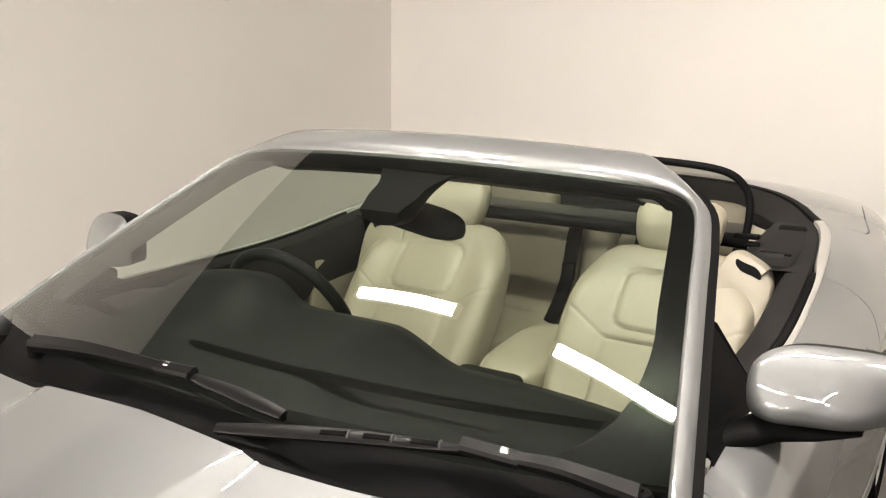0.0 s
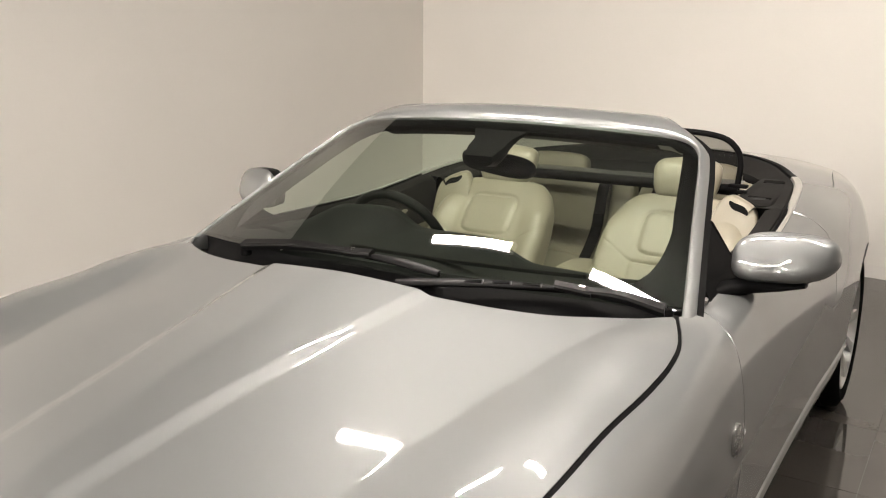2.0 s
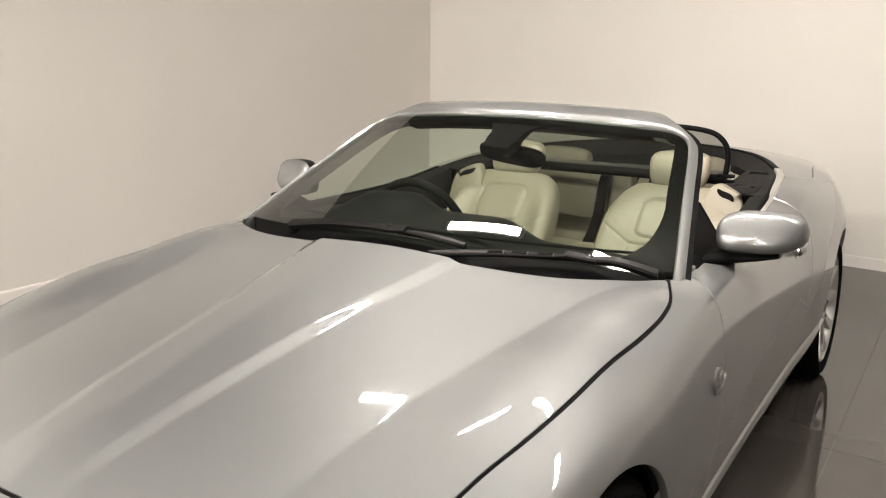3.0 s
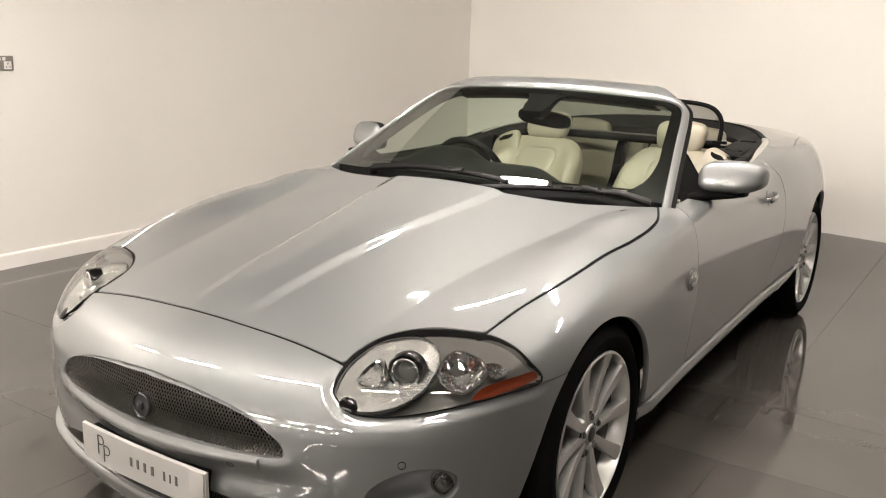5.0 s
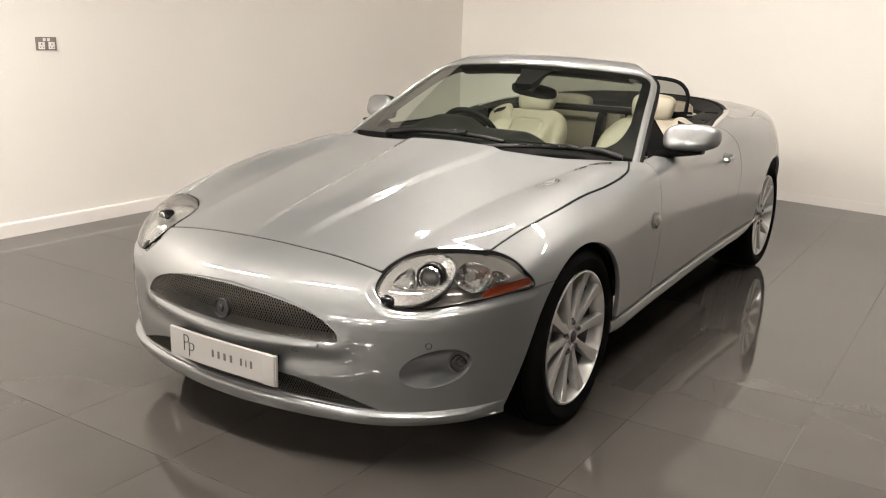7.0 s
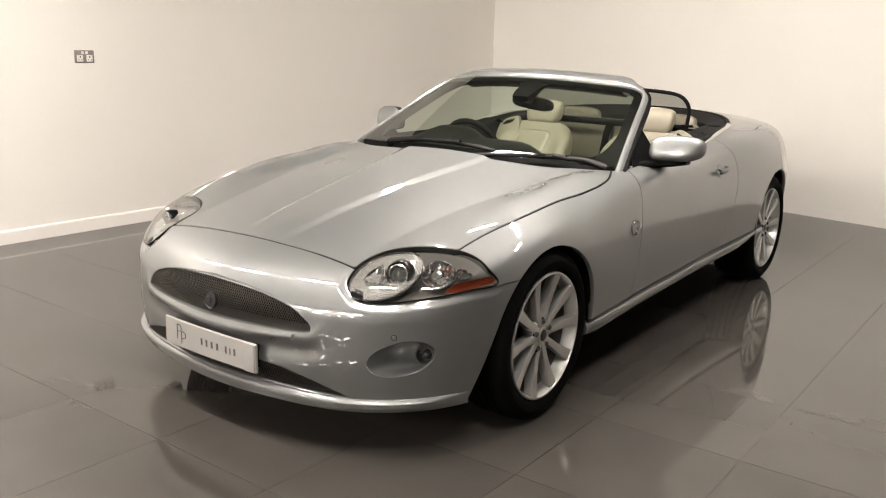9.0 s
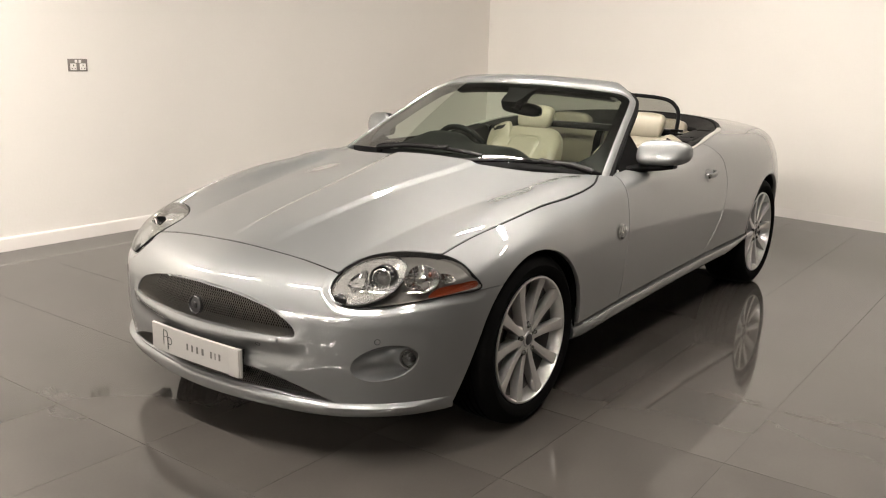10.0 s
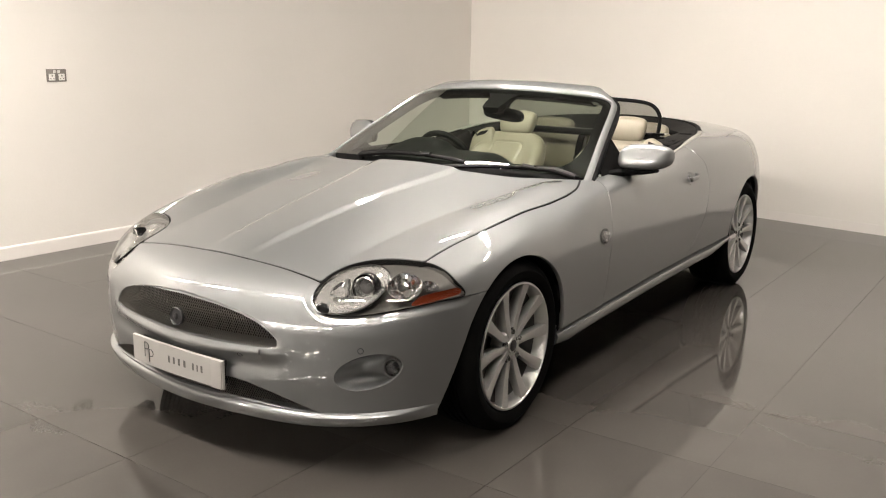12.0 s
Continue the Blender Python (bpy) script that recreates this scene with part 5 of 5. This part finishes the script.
    bm = bmesh.new()
    lathe(bm, [(0.0005, hub_x + 0.0072), (0.020, hub_x + 0.0072), (0.023, hub_x + 0.0050)], 32)
    part("emblem", bm, DARK_METAL, cap)
    made.append(cap)
    for k in range(5):
        a = 2 * math.pi * (k + 0.25) / 5
        m = Matrix.Translation((0, 0.052 * math.cos(a), 0.056 * math.sin(a)))
        bm = bmesh.new()
        lathe(bm, [(0.0005, hub_x + 0.008), (0.008, hub_x + 0.008), (0.0105, hub_x + 0.004), (0.0115, hub_x - 0.004)], 6, m)
        nut = part("lug_nut", bm, NUT, ob, smooth=False)
        bm = bmesh.new()
        lathe(bm, [(0.0118, hub_x - 0.002), (0.0125, hub_x - 0.0012), (0.0155, hub_x - 0.0012), (0.0160, hub_x - 0.004)], 20, m)
        part("nut_seat", bm, BLACK, nut)
        made.append(nut)
    bm = bmesh.new()
    lathe(bm, [(0.05, h - 0.105), (0.165, h - 0.105), (0.167, h - 0.110), (0.165, h - 0.130), (0.05, h - 0.130)], 64)
    made.append(part("brake_disc", bm, STEEL, ob))
    bm = bmesh.new()
    rings = [[(x, q * math.cos(t), q * math.sin(t)) for x, q in ((h - 0.075, 0.105), (h - 0.07, 0.17), (h - 0.135, 0.17), (h - 0.135, 0.105))] for t in [radians(d) for d in range(150, 211, 6)]]
    loft(bm, rings)
    made.append(part("brake_caliper", bm, DARK_METAL, ob))
    bm = bmesh.new()
    a = radians(-38)
    tube(bm, [(h - 0.045, q * math.cos(a), q * math.sin(a)) for q in (r - 0.018, r - 0.035, r - 0.05)], [0.005, 0.004, 0.003], 8)
    made.append(part("valve", bm, BLACK, ob))
    MADE[key] = made
    return ob


MADE = {}
wheel("front_wheel", (0.793, AXLE, 0.336), 1, 0.235)
wheel("front_wheel", (-0.793, AXLE, 0.336), -1, 0.235)
wheel("rear_wheel", (0.785, AXLE_REAR, 0.336), 1, 0.255)
wheel("rear_wheel", (-0.785, AXLE_REAR, 0.336), -1, 0.255)


# ---- lamps ----
def lamp_points(angles, deep, side=1):
    """Places on (or some way inside) the lamp's face, and the ways outwards."""
    a, e = np.radians(np.array(angles, float)).T
    w = np.stack([np.sin(a) * np.cos(e), -np.cos(a) * np.cos(e), np.sin(e)], 1)
    p = cast(np.tile(NOSE, (len(w), 1)), w, hull)
    n = slope(hull, p)
    k = np.array([side, 1, 1])
    return (p - np.broadcast_to(np.asarray(deep, float), (len(w),))[:, None] * n) * k, n * k


def lamp_point(az, el, deep=0.0, side=1):
    p, n = lamp_points([(az, el)], deep, side)
    return Vector(p[0]), Vector(n[0])


def lamp_patch(name, outline, deep, mat, parent, side, bowl=0.0, label="", steps=9, facets=0.0):
    """A patch inside the lamp, following its face at a depth; bowl: how much deeper its middle lies."""
    ring = np.array(outline)
    mid = ring.mean(0)
    rows = [[Vector(v) for v in lamp_points(mid + (ring - mid) * t, deep + bowl * (1 - t * t), side)[0]] for t in np.linspace(1, 0.04, steps)]
    if facets:
        rnd = random.Random(7)
        rows = [rows[0]] + [[v + facets * Vector((rnd.uniform(-1, 1), rnd.uniform(-1, 1), rnd.uniform(-1, 1))) for v in r] for r in rows[1:]]
    bm = bmesh.new()
    loft(bm, rows, True, False)
    bm.faces.new([bm.verts.new(v) for v in rows[-1]])
    return part(name, bm, mat, parent, label, smooth=not facets, crease=60)


def facing(at, way):
    """A frame at a place whose x axis looks along a way."""
    return Matrix.Translation(at) @ way.to_track_quat("X", "Z").to_matrix().to_4x4()


def headlight(side):
    ob = new("headlight")
    ob.parent = car
    tagged(ob, "clear teardrop headlight with chrome reflectors and an amber strip")
    sheet = from_nose(30, 72, 110, 4, 26, 60, hull)
    lens = skin("lens", sheet, [lambda v: -0.15 - lamp_gap(v)], CLEAR, ob, hull, "clear lens", fold=0, lift=0.001)[0]
    seal = skin("lens_seal", sheet, [lambda v: 0.02 - lamp_gap(v), lambda v: lamp_gap(v) + 0.17], BLACK, ob, hull, fold=0.03, lift=-0.001)[0]
    if side < 0:
        for o in (lens, seal):
            o.data.transform(Matrix.Diagonal((-1, 1, 1, 1)))
            o.data.flip_normals()
    lens.visible_shadow = False
    rim = LAMP_OUTLINE[::2]
    mid = rim.mean(0)
    # housing: walls running in from the rim and a dished grey floor
    rows = []
    for t, deep in ((0.99, 0.003), (0.985, 0.014), (0.975, 0.024), (0.80, 0.034), (0.5, 0.045), (0.1, 0.048)):
        rows.append([Vector(v) for v in lamp_points(mid + (rim - mid) * t, deep, side)[0]])
    bm = bmesh.new()
    loft(bm, rows, True, False)
    bm.faces.new([bm.verts.new(v) for v in rows[-1]])
    part("housing", bm, LAMP_GREY, ob, "grey satin housing", crease=60)
    big = smooth_line([(36.3, 10.8), (35.6, 12.5), (37.7, 15.9), (42.9, 18.9), (49.2, 19.4), (51.4, 17.4), (50.0, 14.5), (47.3, 12.1), (43.7, 10.3), (39.4, 9.7)], 4, True)
    big = np.array([43.2, 14.5]) + (big - np.array([43.4, 14.5])) * [1.06, 1.10]
    lamp_patch("main_reflector", big, 0.012, REFLECTOR, ob, side, 0.030, "bright oval reflector")
    # bright rim round the oval
    bm = bmesh.new()
    tube(bm, lamp_points(list(big) + [big[0]], 0.010, side)[0], 0.0045, 8, False)
    part("reflector_rim", bm, CHROME, ob, "bright rim")
    # projector
    p = lamp_point(45.7, 15.1, 0.018, side)[0]
    f = facing(p, Vector((0.30 * side, -0.93, 0.14)))
    bm = bmesh.new()
    lathe(bm, [(0.050, -0.030), (0.047, 0.000), (0.043, 0.006), (0.038, 0.004), (0.0365, -0.002)], 48, f)
    part("projector_shroud", bm, GLOSS_BLACK, ob)
    bm = bmesh.new()
    lathe(bm, [(0.037, -0.002), (0.036, 0.007), (0.033, 0.009), (0.030, 0.006), (0.029, -0.002)], 48, f)
    ring_ = part("projector_ring", bm, CHROME, ob)
    bm = bmesh.new()
    lathe(bm, [(0.0005, 0.008), (0.012, 0.0072), (0.022, 0.0045), (0.029, 0.0), (0.032, -0.006)], 40, f)
    part("projector_lens", bm, LENS_GREY, ring_, "grey glass projector lens")
    # inner position lamp, faceted
    fac = smooth_line([(39.9, 13.4), (40.8, 15.0), (43.6, 16.6), (44.2, 14.6), (43.2, 13.0), (41.2, 12.8)], 3, True)
    fac = np.array([40.6, 14.7]) + (fac - fac.mean(0)) * 1.15
    lamp_patch("position_lamp", fac, 0.020, CHROME, ob, side, 0.022, "faceted position lamp", 6, 0.0055)
    # main beam reflector with its bulb shield
    sec = smooth_line([(51.2, 13.3), (52.6, 16.0), (55.6, 17.3), (58.2, 16.0), (58.3, 14.0), (56.6, 12.2), (53.8, 11.4)], 4, True)
    sec = sec - [0.8, -0.1]
    lamp_patch("beam_reflector", sec, 0.014, CHROME, ob, side, 0.036, "bright faceted reflector", 7, 0.0045)
    bm = bmesh.new()
    tube(bm, lamp_points(list(sec) + [sec[0]], 0.011, side)[0], 0.0035, 8, False)
    part("reflector_rim", bm, CHROME, ob, "bright rim")
    p = lamp_point(56.4, 15.9, 0.024, side)[0]
    bm = bmesh.new()
    pillow(bm, (0.010, 0.014, 0.012), p, None, (0.8, 0.8), 16, 8)
    part("indicator_bulb", bm, BULB, ob, "amber bulb")
    third = smooth_line([(58.7, 14.6), (60.6, 14.6), (61.8, 13.2), (61.0, 12.6), (59.0, 12.6)], 4, True)
    third = third - [0.8, -0.6]
    lamp_patch("side_reflector", third, 0.014, CHROME, ob, side, 0.018, "", 4, 0.004)
    amber = smooth_line([(54.4, 10.5), (56.2, 11.9), (58.6, 12.4), (62.0, 12.7), (65.2, 12.9), (65.9, 11.8), (63.5, 11.3), (59.4, 10.8), (56.5, 10.4)], 3, True)
    lamp_patch("amber_strip", amber, 0.006, AMBER, ob, side, 0.004, "amber reflector strip", 4)
    # washer cap at the foot of the lens
    cap = smooth_line([(35.7, 10.4), (36.6, 11.2), (38.0, 10.8), (38.4, 9.8), (37.6, 9.1), (36.2, 9.5)], 4, True)
    lamp_patch("washer_cap", cap, -0.001, GLOSS_BLACK, ob, side, -0.003, "grey washer cap", 4)


headlight(1)
headlight(-1)


def fog_lamp(side):
    ob = new("fog_lamp")
    ob.parent = car
    tagged(ob, "round fog lamp at the end of its recess")
    at = Vector((0.742 * side, -0.594, 0.373))
    f = facing(at, Vector((0.22 * side, -1, 0.08)))
    bm = bmesh.new()
    lathe(bm, [(0.030, -0.05), (0.036, -0.004), (0.036, 0.006), (0.031, 0.010), (0.029, 0.004)], 40, f)
    part("bezel", bm, LAMP_GREY, ob)
    bm = bmesh.new()
    lathe(bm, [(0.004, -0.03), (0.016, -0.022), (0.026, -0.004), (0.029, 0.002)], 36, f)
    part("bowl", bm, CHROME, ob)
    bm = bmesh.new()
    lathe(bm, [(0.0005, 0.010), (0.014, 0.009), (0.024, 0.006), (0.029, 0.002)], 36, f)
    part("lens", bm, CLEAR, ob).visible_shadow = False
    bm = bmesh.new()
    lathe(bm, [(0.0005, 0.002), (0.007, 0.0), (0.009, -0.01), (0.009, -0.03)], 20, f)
    part("bulb_shield", bm, DARK_METAL, ob)


fog_lamp(1)
fog_lamp(-1)


def parking_sensor(x, z):
    p = cast(np.array([[x, -0.2, z]]), np.array([[0.0, -1, 0]]), hull)[0]
    n = slope(hull, p[None])[0]
    bm = bmesh.new()
    lathe(bm, [(0.0005, 0.0006), (0.0075, 0.0005), (0.0083, 0.0001), (0.0085, -0.002)], 28, facing(Vector(p), Vector(n)))
    ob = part("parking_sensor", bm, PAINT, car, "small round silver parking sensor")
    bm = bmesh.new()
    lathe(bm, [(0.0083, -0.001), (0.0087, 0.0006), (0.0102, 0.0006), (0.0106, -0.001)], 28, facing(Vector(p), Vector(n)))
    part("sensor_ring", bm, BLACK, ob)


for x in (0.703, 0.30, -0.30, -0.703):
    parking_sensor(x, 0.458 if abs(x) > 0.5 else 0.405)


def side_repeater(side):
    ob = new("side_repeater")
    ob.parent = car
    tagged(ob, "clear side indicator with a silver fin")
    y, z = 0.652, 0.655
    x = float(cast(np.array([[0.4, y, z]]), np.array([[1.0, 0, 0]]), hull)[0][0])
    bm = bmesh.new()
    pillow(bm, (0.007, 0.033, 0.028), (side * x, y, z), pose(0, 0, 0, -12, 0, 0), (0.8, 0.8), 28, 14)
    part("bowl", bm, REFLECTOR, ob, "bright reflector")
    bm = bmesh.new()
    pillow(bm, (0.012, 0.038, 0.033), (side * (x + 0.001), y, z), pose(0, 0, 0, -12, 0, 0), (0.8, 0.8), 28, 14)
    part("lens", bm, CLEAR, ob, "clear lens").visible_shadow = False
    bm = bmesh.new()
    lathe(bm, [(0.037, -0.008), (0.037, 0.003), (0.035, 0.005), (0.034, 0.002)], 36, Matrix.Translation((side * x, y, z)) @ (pose(0, 0, 0, 0, 0, 0) if side > 0 else pose(0, 0, 0, 0, 0, 180)))
    part("bezel", bm, LAMP_GREY, ob)
    bm = bmesh.new()
    ring = lambda k, o: [(side * (x + o), y + p[0] * k, z + p[1] * k) for p in ((-0.030, -0.024), (-0.008, -0.034), (0.030, -0.022), (0.054, -0.003), (0.058, 0.006), (0.038, -0.006), (0.012, -0.022), (-0.020, -0.018))]
    loft(bm, [ring(1.0, -0.004), ring(1.0, 0.005), ring(0.96, 0.008)])
    part("fin", bm, CHROME, ob)


side_repeater(1)
side_repeater(-1)


def door_handle(side):
    ob = new("door_handle")
    ob.parent = car
    tagged(ob, "body-coloured pull handle over a round recess")
    y, z = 1.745, 0.795
    x = float(cast(np.array([[0.4, y, z]]), np.array([[1.0, 0, 0]]), hull)[0][0])
    bm = bmesh.new()
    pts = [(side * (x + d), y + a, z + 0.003 + 0.05 * a) for a, d in ((-0.046, 0.004), (-0.043, 0.020), (-0.028, 0.028), (0.012, 0.030), (0.050, 0.026), (0.070, 0.016), (0.078, -0.004))]
    line = smooth_line(pts, 5)
    rings = []
    for p in line:
        rings.append([(p[0] + side * 0.007 * math.cos(q), p[1], p[2] + 0.0135 * math.copysign(abs(math.sin(q)) ** 0.7, math.sin(q))) for q in [2 * math.pi * i / 16 for i in range(16)]])
    loft(bm, rings)
    part("grip", bm, PAINT, ob)
    bm = bmesh.new()
    lathe(bm, [(0.0005, -0.012), (0.018, -0.010), (0.028, -0.003), (0.033, 0.001), (0.035, 0.0012), (0.036, 0.0003), (0.036, -0.004)], 40, facing(Vector((side * x, y, z)), Vector((side, 0, 0.28))))
    part("recess", bm, PAINT, ob, "round dished recess")
    bm = bmesh.new()
    lathe(bm, [(0.0005, 0.018), (0.010, 0.017), (0.014, 0.012), (0.015, -0.004)], 24, facing(Vector((side * (x + 0.014), y - 0.047, z)), Vector((side, -0.6, 0))))
    part("lock", bm, CHROME, ob)


door_handle(1)
door_handle(-1)


# ---- badge and plate ----
def badge():
    ob = new("badge")
    ob.parent = car
    tagged(ob, "round dark metal badge in the middle of the grille")
    f = facing(Vector((0, -0.908, 0.491)), Vector((0, -1, 0.10)))
    bm = bmesh.new()
    lathe(bm, [(0.031, -0.02), (0.034, 0.0), (0.034, 0.005), (0.032, 0.007), (0.030, 0.005), (0.029, 0.002)], 48, f)
    part("ring", bm, DARK_METAL, ob)
    bm = bmesh.new()
    lathe(bm, [(0.0005, 0.003), (0.016, 0.003), (0.028, 0.002), (0.029, -0.004)], 40, f)
    part("disc", bm, DARK_METAL, ob)
    bm = bmesh.new()
    pillow(bm, (0.010, 0.005, 0.013), f @ Vector((0.006, 0, 0)), None, (0.7, 0.8), 18, 10)
    part("relief", bm, DARK_METAL, ob, "plain raised shape")


badge()


def number_plate():
    ob = new("number_plate")
    ob.parent = car
    tagged(ob, "white show plate with a thin black monogram and small black lettering bars")
    w, h = 0.251, 0.0525
    yf = lambda x: -0.926 + 0.12 * x * x
    mid = 0.327
    rows = []
    for x in np.linspace(-w, w, 25):
        rows.append([(x, yf(x), mid - h), (x, yf(x) - 0.004, mid - h + 0.002), (x, yf(x) - 0.004, mid + h - 0.002), (x, yf(x), mid + h), (x, yf(x) + 0.006, mid + h), (x, yf(x) + 0.006, mid - h)])
    bm = bmesh.new()
    loft(bm, rows)
    part("plate", bm, PLATE, ob, crease=30)
    bm = bmesh.new()
    rows = [[(x, yf(x) + 0.0065, mid - h + 0.01), (x, yf(x) + 0.0065, mid + h - 0.01), (x, yf(x) + 0.035, mid + h - 0.01), (x, yf(x) + 0.035, mid - h + 0.01)] for x in np.linspace(-w + 0.02, w - 0.02, 13)]
    loft(bm, rows)
    part("bracket", bm, BLACK, ob)
    bm = bmesh.new()
    box(bm, (0.050, 0.005, 0.104), (0.222, yf(0.222) - 0.0055, mid), 0.002, pose(0, 0, 0, 0, 0, 3))
    part("end_cover", bm, PLATE, ob, "white plastic end piece")
    # monogram strokes
    def stroke(pts, r=0.0016):
        bm = bmesh.new()
        tube(bm, [(x, yf(x) - 0.0045, z) for x, z in pts], r, 6)
        part("monogram_stroke", bm, INK, ob)
    bowl = lambda x, z, k: [(x, z)] + [(x + 0.012 + k * math.sin(a), z - k + k * math.cos(a)) for a in [math.pi * i / 10 for i in range(11)]] + [(x, z - 2 * k)]
    stroke([(-0.176, mid + 0.036), (-0.176, mid - 0.020)])
    stroke(bowl(-0.176, mid + 0.036, 0.013))
    stroke([(-0.150, mid + 0.012), (-0.150, mid - 0.036)])
    stroke(bowl(-0.150, mid + 0.012, 0.013))
    # lettering as plain bars
    x = -0.040
    for k, (bw, bh) in enumerate(((0.018, 0.028), (0.018, 0.028), (0.019, 0.028), (0.021, 0.028), (0, 0), (0.015, 0.028), (0.009, 0.026), (0.017, 0.028))):
        if bw:
            bm = bmesh.new()
            box(bm, (bw * 0.5, 0.0014, bh * 0.9), (x + bw / 2, yf(x) - 0.0045, mid - 0.013 + bh / 2), 0)
            part("letter_bar", bm, LAMP_GREY, ob, smooth=False)
        x += (bw + 0.010) if bw else 0.018


number_plate()

# ---- rear lamps ----
for s in (1, -1):
    bm = bmesh.new()
    pillow(bm, (0.04, 0.15, 0.07), (s * 0.56, 3.735, 0.70), pose(0, 0, 0, 0, 0, s * 68), (0.6, 0.6), 28, 14)
    part("rear_lamp", bm, RED_LAMP, car, "red rear lamp")

# ---- floor tiles ----
TILE_X, TILE_Y, JOINT = 0.565, 0.606, 0.0018


def tiles():
    sx, sy = TILE_X - JOINT, TILE_Y - JOINT
    bm = bmesh.new()
    loft(bm, [[(-sx / 2, -sy / 2, z), (sx / 2, -sy / 2, z), (sx / 2, sy / 2, z), (-sx / 2, sy / 2, z)] for z in (-0.012, 0.0)])
    first = part("tile", bm, TILE, floor, smooth=False)
    data = first.data
    data.materials[0] = TILE
    near, far = [], []
    for i in range(-9, 13):
        for j in range(-32, 10):
            x, y = 1.636 + (i - 0.5) * TILE_X, 0.706 + (j - 0.5) * TILE_Y
            if WEST + 0.02 - TILE_X / 2 < x < EAST and y < north(x) + TILE_Y / 2 and y > SOUTH:
                (near if -1.6 < x < 3.4 and -2.4 < y < 6 or x < 0 and -2.0 < y < 3 else far).append((x, y))
    near = near[:300]
    rnd = random.Random(2)
    tilt = lambda: (rnd.uniform(-0.012, 0.012), rnd.uniform(-0.012, 0.012))
    first.location = (*near[0], 0)
    for x, y in near[1:]:
        ob = new("tile", data)
        ob.parent = floor
        a, b = tilt()
        ob.matrix_local = pose(x, y, 0, a, b, 0)
    verts, faces = [], []
    for x, y in far:
        for v in data.vertices:
            verts.append((v.co.x + x, v.co.y + y, v.co.z))
        o = len(verts) - len(data.vertices)
        faces += [tuple(o + k for k in p.vertices) for p in data.polygons]
    ob = mesh_object("far_tiles", verts, faces, TILE, floor, smooth=False)
    tagged(ob, "further polished grey floor tiles", kind="stuff")


tiles()
